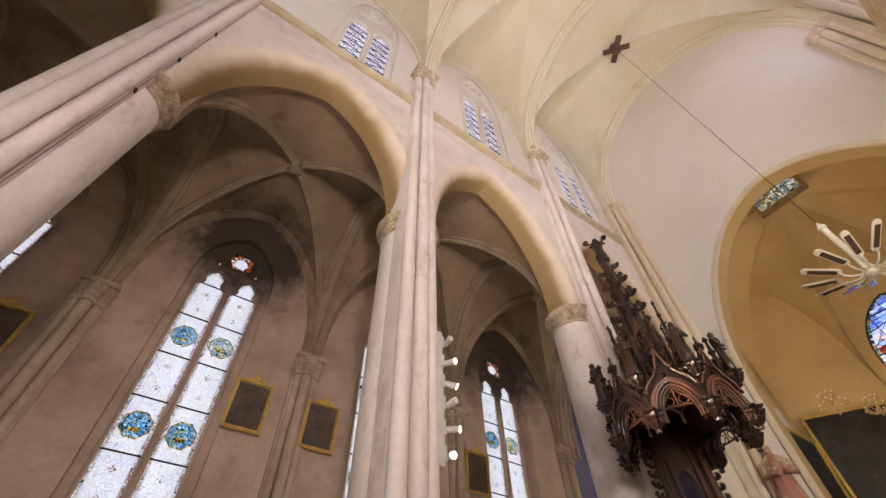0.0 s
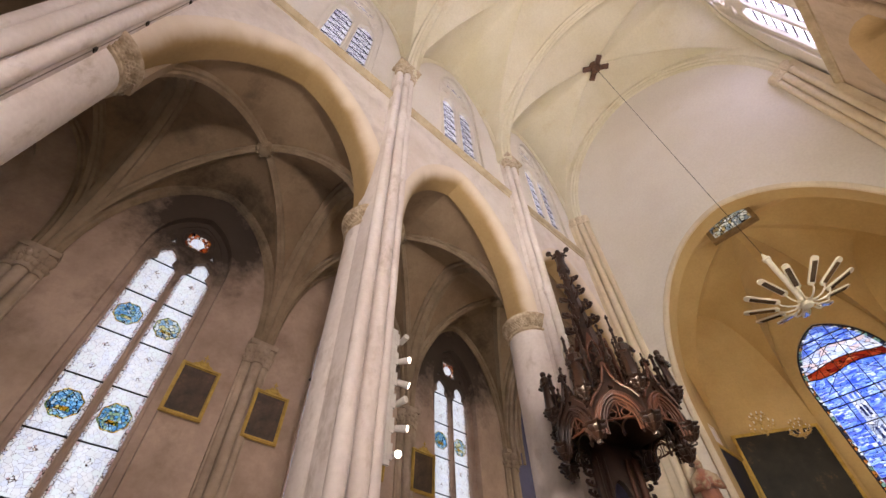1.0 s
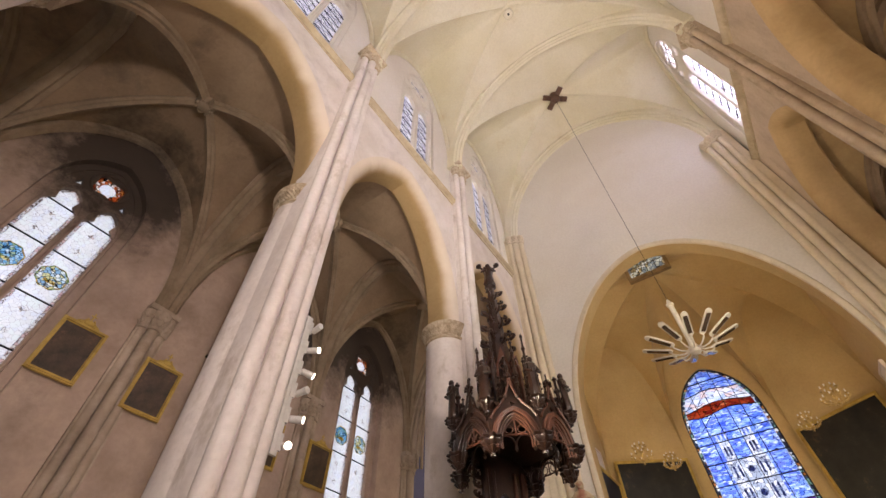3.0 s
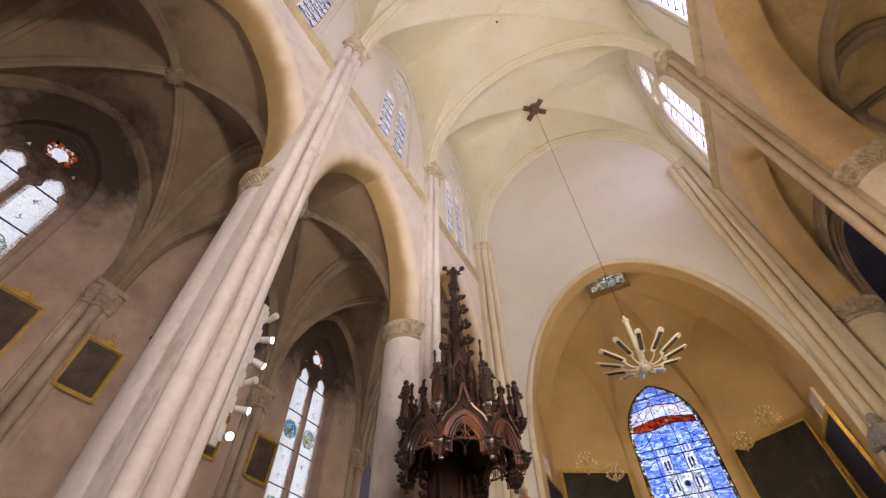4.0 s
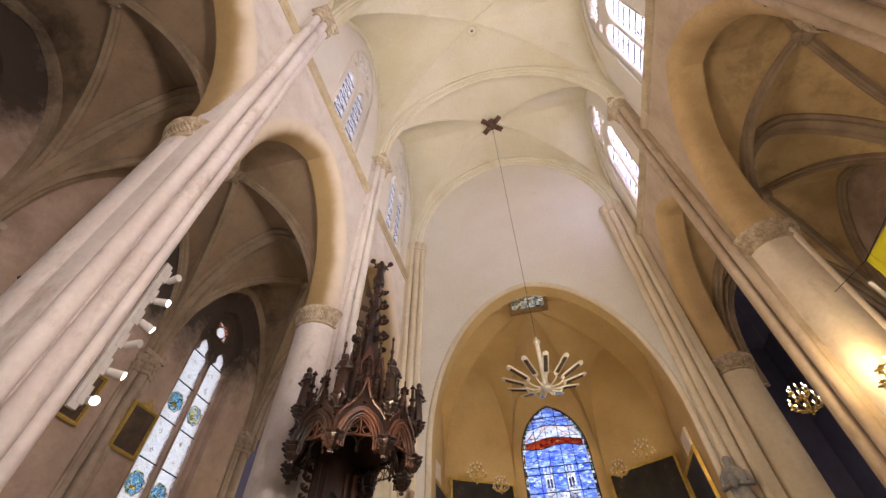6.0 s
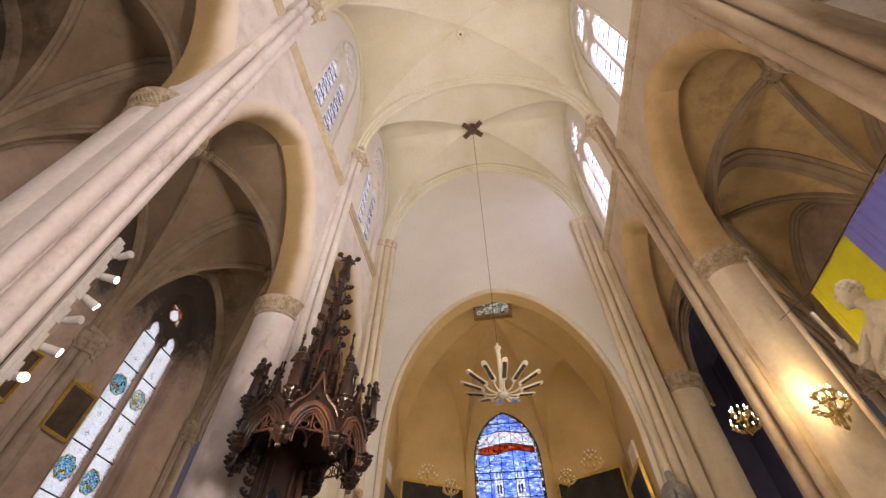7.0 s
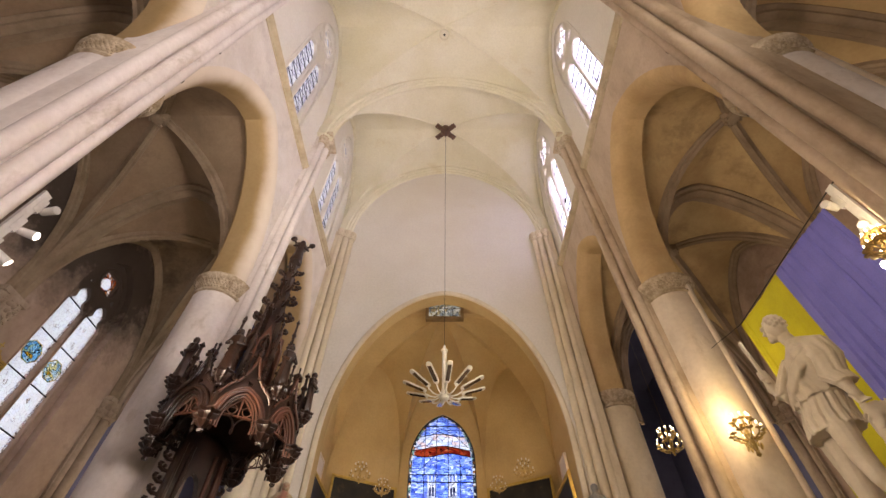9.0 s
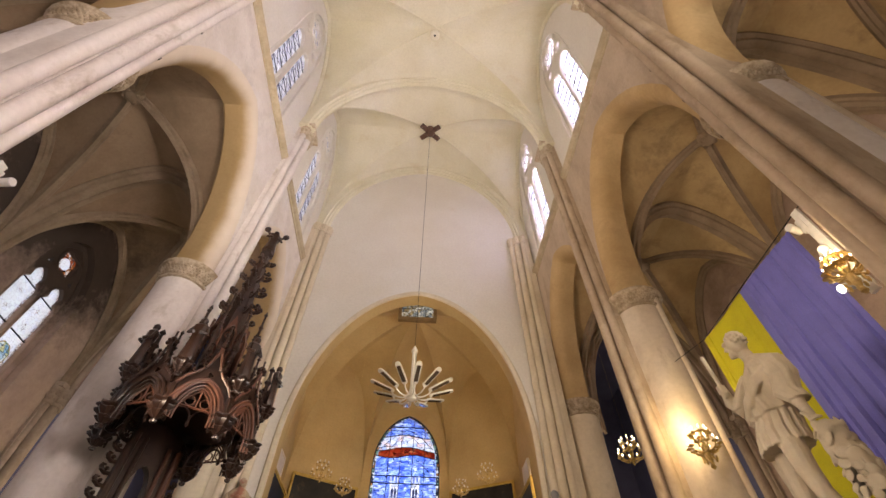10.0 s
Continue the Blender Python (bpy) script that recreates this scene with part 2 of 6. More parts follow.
def grid(bm, rows, closed=False):
    vs = [[bm.verts.new(p) for p in row] for row in rows]
    for a, b in zip(vs, vs[1:]):
        n = len(a)
        for i in range(n if closed else n - 1):
            j = (i + 1) % n
            bm.faces.new((a[i], a[j], b[j], b[i]))
    return vs


def tube(bm, pts, r, n=8, caps=True):
    pts = [Vector(p) for p in pts]
    rs = r if isinstance(r, (list, tuple)) else [r] * len(pts)
    rows, ref = [], None
    for i, p in enumerate(pts):
        t = (pts[min(i + 1, len(pts) - 1)] - pts[max(i - 1, 0)]).normalized()
        if ref is None:
            ref = t.orthogonal().normalized()
        ref = (ref - t * ref.dot(t)).normalized()
        side = t.cross(ref)
        rows.append([p + rs[i] * (math.cos(a) * ref + math.sin(a) * side) for a in (2 * math.pi * k / n for k in range(n))])
    vs = grid(bm, rows, True)
    if caps:
        bm.faces.new(vs[0][::-1])
        bm.faces.new(vs[-1])


def lathe(bm, profile, at=(0, 0, 0), n=16, wave=0.0, lobes=8):
    rows = []
    for r, z in profile:
        rows.append([Vector((at[0] + r * (1 + wave * math.cos(lobes * a)) * math.cos(a), at[1] + r * (1 + wave * math.cos(lobes * a)) * math.sin(a), at[2] + z)) for a in (2 * math.pi * k / n for k in range(n))])
    vs = grid(bm, rows, True)
    bm.faces.new(vs[0][::-1])
    bm.faces.new(vs[-1])


def box(bm, c, s, m=None):
    m = m or Matrix.Identity(4)
    bmesh.ops.create_cube(bm, size=1, matrix=m @ Matrix.Translation(c) @ Matrix.Diagonal((*s, 1)))


def blob(bm, c, r, m=None, sub=2):
    r = r if isinstance(r, (list, tuple)) else (r, r, r)
    bmesh.ops.create_icosphere(bm, subdivisions=sub, radius=1, matrix=(m or Matrix.Identity(4)) @ Matrix.Translation(c) @ Matrix.Diagonal((*r, 1)))


def sweep(bm, pts, side, profile):
    """A moulding: profile of (across, up) carried along pts, with a fixed direction across."""
    pts, rows = [Vector(p) for p in pts], []
    for i, p in enumerate(pts):
        t = (pts[min(i + 1, len(pts) - 1)] - pts[max(i - 1, 0)]).normalized()
        s = (side - t * side.dot(t)).normalized()
        up = s.cross(t)
        if up.z < 0:
            up = -up
        rows.append([p + a * s + b * up for a, b in profile])
    vs = grid(bm, rows, True)
    bm.faces.new(vs[0][::-1])
    bm.faces.new(vs[-1])


def arc(q, round_=0.7):
    """Height (0 to 1) of a slightly pointed arch at q = 0 (crown) to 1 (springing)."""
    q = min(abs(q), 1.0)
    pointed = math.sqrt(max(0.0, 1.0 - ((q + 0.55) / 1.55) ** 2)) / math.sqrt(1 - (0.55 / 1.55) ** 2)
    return round_ * math.sqrt(max(0.0, 1 - q * q)) + (1 - round_) * pointed


def arch_line(hs, spring, rise, n=28, round_=0.7):
    """Points (u, v) of an arch from one springing to the other."""
    out = []
    for i in range(n + 1):
        q = math.sin((i / n - 0.5) * math.pi)
        out.append((q * hs, spring + rise * arc(q, round_)))
    return out


def circle(cu, cv, r, n=20, turn=0.0, lobes=0, depth=0.0):
    return [(cu + r * (1 + depth * math.cos(lobes * a)) * math.cos(a + turn), cv + r * (1 + depth * math.cos(lobes * a)) * math.sin(a + turn)) for a in (2 * math.pi * i / n for i in range(n))]


def lancet(cu, v0, v1, w, n=8, round_=0.35):
    """Closed outline of a lancet light, cu its axis."""
    h = w * 1.05
    return [(cu - w / 2, v0), (cu + w / 2, v0)] + [(cu - a, b) for a, b in arch_line(w / 2, v1 - h, h, 2 * n, round_)]


def at_x(side, x):
    """Distance x from the nave axis on one side; the south half of the nave is a little wider."""
    return side * x + (0.14 if side > 0 else 0.0)


def side_frame(side):
    """u along +y, v up, depth away from the nave."""
    return Matrix(((0, 0, side, at_x(side, 0)), (1, 0, 0, 0), (0, 1, 0, 0), (0, 0, 0, 1)))


ACROSS = Matrix(((1, 0, 0, 0), (0, 0, 1, 0), (0, 1, 0, 0), (0, 0, 0, 1)))
SIDES = ((-1, "left"), (1, "right"))


# ---- floor and ground ----
bm = bmesh.new()
box(bm, (0, 6, -0.15), (22, 34, 0.3))
tagged(part("floor", bm, FLOOR, smooth=0), "worn grey stone church floor", "floor", kind="structure")

# ---- nave walls with arcade and clerestory ----
ARCH_PROFILE = tuple((WALL_X + 0.36 * (1 - math.cos(a)), 0.36 * (1 - math.sin(a))) for a in (i * math.pi / 16 for i in range(9))) + ((WALL_BACK - 0.05, 0.0), (WALL_BACK, 0.05))
ARCH_SPRING, ARCH_RISE, ARCH_ROUND = 8.05, 3.62, 0.4


LIGHT_GAP, LIGHT_TOP, OCULUS_Z, EYE_Z = 0.405, 17.3, 18.92, 17.95
WINDOW_MIDS = (-4.1, 0.33, 4.79, 9.26)


def clerestory_holes(mid, wide):
    holes = [lancet(mid + s * LIGHT_GAP, 13.3, LIGHT_TOP, 0.62 + wide) for s in (-1, 1)]
    holes.append(circle(mid, OCULUS_Z, 0.5 + 0.7 * wide, 40, math.pi / 4, 4, 0.16))
    holes += [circle(mid + s * 0.52, EYE_Z, 0.13 + 0.5 * wide, 14) for s in (-1, 1)]
    return holes


def clerestory_recess(mid):
    """Shallow stepped recess round the whole window."""
    return [(mid - 0.92, 13.18), (mid + 0.92, 13.18)] + [(mid - u, v) for u, v in arch_line(0.92, 17.6, 2.25, 28, 0.55)]


def nave_wall(side, word, k, ya, yb):
    mid, half = (ya + yb) / 2, (yb - ya) / 2
    hs = half - PIER_R + 0.02
    sf = side_frame(side)
    # spandrels
    bm = bmesh.new()
    line = arch_line(hs + ARCH_PROFILE[0][1], ARCH_SPRING, ARCH_RISE + ARCH_PROFILE[0][1], 28, ARCH_ROUND)
    outer = [(ya, CAP_Z + 0.2)] + [(mid + u, v) for u, v in line] + [(yb, CAP_Z + 0.2), (yb, STRING_Z), (ya, STRING_Z)]
    plate(bm, outer, [], WALL_X, WALL_X + 0.012, sf)
    back = [(ya, CAP_Z + 0.2)] + [(mid + u, v) for u, v in arch_line(hs + ARCH_PROFILE[-1][1], ARCH_SPRING, ARCH_RISE + ARCH_PROFILE[-1][1], 28, ARCH_ROUND)] + [(yb, CAP_Z + 0.2), (yb, STRING_Z), (ya, STRING_Z)]
    plate(bm, back, [], WALL_BACK - 0.012, WALL_BACK, sf)
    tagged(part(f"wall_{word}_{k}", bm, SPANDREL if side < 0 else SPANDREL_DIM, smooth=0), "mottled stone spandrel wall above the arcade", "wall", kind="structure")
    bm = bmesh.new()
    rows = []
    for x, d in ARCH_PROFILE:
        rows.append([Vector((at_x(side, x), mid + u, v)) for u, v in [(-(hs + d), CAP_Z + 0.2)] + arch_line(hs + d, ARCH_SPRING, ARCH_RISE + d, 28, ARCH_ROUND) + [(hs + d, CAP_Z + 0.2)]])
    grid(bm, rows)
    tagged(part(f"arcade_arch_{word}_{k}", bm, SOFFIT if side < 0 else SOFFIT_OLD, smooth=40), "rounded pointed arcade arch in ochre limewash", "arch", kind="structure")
    # clerestory
    bm = bmesh.new()
    holes = clerestory_holes(WINDOW_MIDS[k], 0.06 if side > 0 else 0.0)
    outer = [(ya, STRING_Z), (yb, STRING_Z), (yb, 20.9), (ya, 20.9)]
    plate(bm, outer, [clerestory_recess(WINDOW_MIDS[k])], WALL_X + 0.05, WALL_X + 0.14, sf)
    plate(bm, outer, holes, WALL_X + 0.14, WALL_X + 0.34, sf)
    plate(bm, outer, [clerestory_recess(WINDOW_MIDS[k])], WALL_X + 0.34, WALL_BACK, sf)
    tagged(part(f"wall_{word}_clerestory_{k}", bm, WHITE_WALL, smooth=30), "cream plastered clerestory wall with plate tracery", "wall", kind="structure")
    # string course
    bm = bmesh.new()
    prof = [(WALL_X - 0.13, STRING_Z - 0.02), (WALL_X - 0.15, STRING_Z + 0.03), (WALL_X - 0.13, STRING_Z + 0.08), (WALL_X - 0.05, STRING_Z + 0.12), (WALL_X + 0.06, STRING_Z + 0.15), (WALL_X + 0.06, STRING_Z - 0.16), (WALL_X - 0.03, STRING_Z - 0.15), (WALL_X - 0.04, STRING_Z - 0.08), (WALL_X - 0.09, STRING_Z - 0.06)]
    vs = grid(bm, [[Vector((at_x(side, x), y, z)) for x, z in prof] for y in (ya + 0.02, yb - 0.02)], True)
    bm.faces.new(vs[0]), bm.faces.new(vs[1][::-1])
    tagged(part(f"trim_string_{word}_{k}", bm, STRING_STONE, smooth=30), "thin moulded stone string course under the clerestory", "moulding", kind="structure")


for side, word in SIDES:
    for k, (ya, yb) in enumerate(zip(ARCADE, ARCADE[1:])):
        nave_wall(side, word, k, ya, yb)

# ---- nave vault ----
AXIS = 0.07


def vault(bm, cx, cy, hx, hy, spring, rise, round_=0.75, n=14, dome=0.0):
    """Four cells that meet in groins."""
    for ax, ay, bx, by in ((1, 0, 0, 1), (-1, 0, 0, 1), (0, 1, 1, 0), (0, -1, 1, 0)):
        rows = []
        for i in range(n + 1):
            s = max(1e-3, i / n)
            row = []
            for j in range(-n, n + 1):
                t = math.sin(j / n * math.pi / 2) if n > 8 else j / n
                q = abs(t) * s
                x = (ax * s + bx * t * s) * hx
                y = (ay * s + by * t * s) * hy
                z = spring + rise * arc(q, round_) + dome * (1 - s) ** 2 * (1 - q)
                row.append(Vector((cx + x, cy + y, z)))
            rows.append(row)
        grid(bm, rows)
    bmesh.ops.remove_doubles(bm, verts=bm.verts, dist=0.002)


for k, (ya, yb) in enumerate(zip(ARCADE, ARCADE[1:])):
    bm = bmesh.new()
    vault(bm, AXIS, (ya + yb) / 2, WALL_X + 0.13, (yb - ya) / 2, HIGH_CAP + 0.2, CROWN - HIGH_CAP - 0.2)
    half = (yb - ya) / 2
    for sx in (-1, 1):
        pts = []
        for i in range(37):
            q = math.sin((i / 36 - 0.5) * math.pi)
            pts.append((AXIS + q * (WALL_X + 0.13) * sx, (ya + yb) / 2 + q * half, HIGH_CAP + 0.2 + (CROWN - HIGH_CAP - 0.2) * arc(q, 0.75) + 0.01))
        tube(bm, pts, 0.045, 6)
    tagged(part(f"ceiling_nave_{k}", bm, PLASTER, smooth=25), "cream plastered groin vault over the nave", "ceiling", kind="structure")
RIB = [(-0.24, 0.3), (-0.24, 0.02), (-0.16, 0.0), (-0.15, -0.07), (-0.08, -0.09), (-0.07, -0.15), (0, -0.2), (0.07, -0.15), (0.08, -0.09), (0.15, -0.07), (0.16, 0.0), (0.24, 0.02), (0.24, 0.3)]
for k, y in enumerate(ARCADE):
    bm = bmesh.new()
    pts = [(AXIS + u, y, v) for u, v in arch_line(WALL_X - 0.18, HIGH_CAP + 0.2, CROWN - HIGH_CAP - 0.35, 40, 0.75)]
    sweep(bm, pts, Vector((0, 1, 0)), RIB)
    tagged(part(f"ceiling_transverse_arch_{k}", bm, PLASTER, smooth=40), "moulded cream transverse arch across the nave vault", "arch", kind="structure")
    for side, word in SIDES:
        if k == len(PIERS) - 1:
            continue
        mid, half = (ARCADE[k] + ARCADE[k + 1]) / 2, (ARCADE[k + 1] - ARCADE[k]) / 2
        bm = bmesh.new()
        pts = [(at_x(side, WALL_X + 0.02), mid + u, v) for u, v in arch_line(half - 0.12, HIGH_CAP + 0.2, CROWN - HIGH_CAP - 0.25, 32, 0.75)]
        sweep(bm, pts, Vector((1, 0, 0)), [(-0.07, 0.1), (-0.07, 0), (0, -0.06), (0.07, 0), (0.07, 0.1)])
        tagged(part(f"ceiling_wall_rib_{word}_{k}", bm, PLASTER, smooth=40), "slim cream wall rib round the clerestory bay", "rib", kind="structure")

# ---- end walls ----
CHANCEL_Y = PIERS[-1]
bm = bmesh.new()
chancel = [(-5.05, 0.0), (-3.18, 0.0)] + [(u + 0.1, v) for u, v in arch_line(3.28, 6.75, 5.25, 40, 0.75)] + [(3.38, 0.0), (5.05, 0.0), (5.05, 21.0), (-5.05, 21.0)]
plate(bm, chancel, [], CHANCEL_Y, CHANCEL_Y + 0.05, ACROSS)
tagged(part("wall_chancel_arch", bm, WHITE_WALL, smooth=25), "white plastered wall over the tall chancel arch", "wall", kind="structure")
bm = bmesh.new()
plate(bm, chancel, [], CHANCEL_Y + 0.05, CHANCEL_Y + 0.55, ACROSS)
tagged(part("wall_chancel_reveal", bm, CHOIR, smooth=25), "ochre painted inner thickness of the chancel arch", "wall", kind="structure")
bm = bmesh.new()
pts = [(-3.18, CHANCEL_Y - 0.01, 0.0), (-3.18, CHANCEL_Y - 0.01, 3.5)] + [(u + 0.1, CHANCEL_Y - 0.01, v) for u, v in arch_line(3.28, 6.75, 5.25, 40, 0.75)] + [(3.38, CHANCEL_Y - 0.01, 3.5), (3.38, CHANCEL_Y - 0.01, 0)]
rows = []
for i, p in enumerate(pts):
    a, b = Vector(pts[max(i - 1, 0)]), Vector(pts[min(i + 1, len(pts) - 1)])
    t = (b - a).normalized()
    nrm = Vector((-t.z, 0, t.x))
    rows.append([Vector(p) + o * nrm + Vector((0, d, 0)) for o, d in ((-0.03, 0.05), (-0.03, -0.03), (0.02, -0.06), (0.09, -0.05), (0.13, 0.0), (0.13, 0.05))])
grid(bm, rows, True)
tagged(part("trim_chancel_arch", bm, CREAM, smooth=40), "roll moulding edging the chancel arch", "moulding", kind="structure")
# unseen wall added behind the camera to close the nave
bm = bmesh.new()
plate(bm, [(-9.7, 0), (9.7, 0), (9.7, 12.6), (5.05, 12.6), (5.05, 21.0), (-5.05, 21.0), (-5.05, 12.6), (-9.7, 12.6)], [], PIERS[0] - 0.6, PIERS[0] - 0.1, ACROSS)
tagged(part("wall_west_closure", bm, PLASTER, smooth=0), "unseen plain wall added to close the nave behind the camera", "wall", kind="structure")

# ---- aisles ----
AC, AH = (WALL_BACK + AISLE_X) / 2, (AISLE_X - WALL_BACK) / 2
A_SPRING, A_CROWN = 7.85, 11.9
GLASS_X = AISLE_X + 0.28


AISLE_MIDS = (-4.31, 0.06, 4.585, 8.75)


def aisle_window_outline(mid, grow=0.0):
    return [(mid - 0.78 - grow, 2.6 - grow), (mid + 0.78 + grow, 2.6 - grow)] + [(mid - u, v) for u, v in arch_line(0.78 + grow, 9.3, 1.35 + grow, 24, 0.25)]


for side, word in SIDES:
    sf = side_frame(side)
    for k, (ya, yb) in enumerate(zip(PIERS, PIERS[1:])):
        mid, half = (ya + yb) / 2, (yb - ya) / 2
        bm = bmesh.new()
        plate(bm, [(ya, 0), (yb, 0), (yb, 12.6), (ya, 12.6)], [aisle_window_outline(AISLE_MIDS[k], 0.16)], AISLE_X, AISLE_X + 0.2, sf)
        plate(bm, [(ya, 0), (yb, 0), (yb, 12.6), (ya, 12.6)], [aisle_window_outline(AISLE_MIDS[k])], AISLE_X + 0.2, AISLE_X + 0.55, sf)
        tagged(part(f"wall_{word}_aisle_{k}", bm, AISLE, smooth=0), "stained grey-brown plastered aisle wall", "wall", kind="structure")
        # unseen slab added above the vault to hide gaps to the sky
        bm = bmesh.new()
        box(bm, (at_x(side, 7.2), mid, 12.7), (4.9, yb - ya, 0.16))
        tagged(part(f"ceiling_{word}_aisle_roof_{k}", bm, AISLE_VAULT, smooth=0), "unseen slab added above the aisle vault to hide the sky", "roof", kind="structure")
        bm = bmesh.new()
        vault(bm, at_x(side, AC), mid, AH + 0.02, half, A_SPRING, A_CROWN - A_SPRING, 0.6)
        tagged(part(f"ceiling_{word}_aisle_{k}", bm, AISLE_VAULT if side < 0 else VAULT_GOLD, smooth=25), "brown ribbed vault over the aisle", "ceiling", kind="structure")
        bm = bmesh.new()
        R2 = [(-0.11, 0.08), (-0.11, -0.02), (-0.06, -0.05), (-0.055, -0.1), (0, -0.15), (0.055, -0.1), (0.06, -0.05), (0.11, -0.02), (0.11, 0.08)]
        for sx in (-1, 1):
            pts = []
            for i in range(33):
                q = math.sin((i / 32 - 0.5) * math.pi)
                pts.append((at_x(side, AC) + q * AH * sx, mid + q * half, A_SPRING + (A_CROWN - A_SPRING) * arc(q, 0.6)))
            sweep(bm, pts, Vector((-half * sx, AH, 0)).normalized(), R2)
        for x in (AISLE_X - 0.05,):
            sweep(bm, [(at_x(side, x), mid + u, v) for u, v in arch_line(half - 0.1, A_SPRING, A_CROWN - A_SPRING - 0.06, 28, 0.6)], Vector((1, 0, 0)), R2)
        lathe(bm, [(0.04, -0.26), (0.12, -0.25), (0.2, -0.17), (0.24, -0.08), (0.2, 0.05)], (at_x(side, AC), mid, A_CROWN), 20, 0.1, 6)
        for a in range(8):
            blob(bm, (at_x(side, AC) + 0.17 * math.cos(a * math.pi / 4), mid + 0.17 * math.sin(a * math.pi / 4), A_CROWN - 0.2), 0.055, sub=1)
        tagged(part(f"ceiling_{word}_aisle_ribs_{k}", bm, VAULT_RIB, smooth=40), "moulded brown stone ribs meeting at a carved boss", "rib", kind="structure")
    for k, y in enumerate(PIERS):
        bm = bmesh.new()
        R3 = [(-0.26, 0.2), (-0.26, 0), (-0.17, -0.02), (-0.15, -0.1), (-0.07, -0.12), (0, -0.2), (0.07, -0.12), (0.15, -0.1), (0.17, -0.02), (0.26, 0), (0.26, 0.2)]
        sweep(bm, [(at_x(side, AC) + u, y, v) for u, v in arch_line(AH, A_SPRING, A_CROWN - A_SPRING - 0.1, 28, 0.6)], Vector((0, 1, 0)), R3)
        tagged(part(f"ceiling_{word}_aisle_arch_{k}", bm, VAULT_RIB, smooth=40), "moulded stone transverse arch across the aisle", "arch", kind="structure")

# ---- piers with wall shafts ----
def capital(bm, at, r, h, leaves, tiers=2, x_only=None):
    """A bell with rings above and below and carved leaves curling from it."""
    lathe(bm, [(r * 1.0, 0), (r * 1.08, 0.02), (r * 1.08, 0.06), (r * 1.0, 0.08), (r * 1.02, h * 0.4), (r * 1.12, h * 0.7), (r * 1.22, h * 0.8), (r * 1.26, h * 0.84), (r * 1.26, h * 0.95), (r * 1.18, h)], at, 28)
    rng = random.Random(7)
    for tier in range(tiers):
        for i in range(leaves):
            a = 2 * math.pi * (i + 0.5 * tier + rng.uniform(-0.25, 0.25)) / leaves
            z = at[2] + h * (0.3 + (0.45 if tiers == 2 else 0.7) * tier / max(1, tiers - 1) * 0.66)
            rr = r * (1.03 + 0.16 * tier / max(1, tiers))
            w = math.pi * r / leaves * rng.uniform(0.75, 1.15)
            blob(bm, (0, 0, 0), (w * 0.6, w, h * 0.34 / tiers * rng.uniform(0.8, 1.3)), Matrix.Translation((at[0] + rr * math.cos(a), at[1] + rr * math.sin(a), z)) @ Matrix.Rotation(a, 4, "Z") @ Matrix.Rotation(0.5, 4, "Y"), 1)
            blob(bm, (0, 0, 0), w * 0.42, Matrix.Translation((at[0] + (rr + w * 0.5) * math.cos(a), at[1] + (rr + w * 0.5) * math.sin(a), z + h * 0.26 / tiers)), 1)


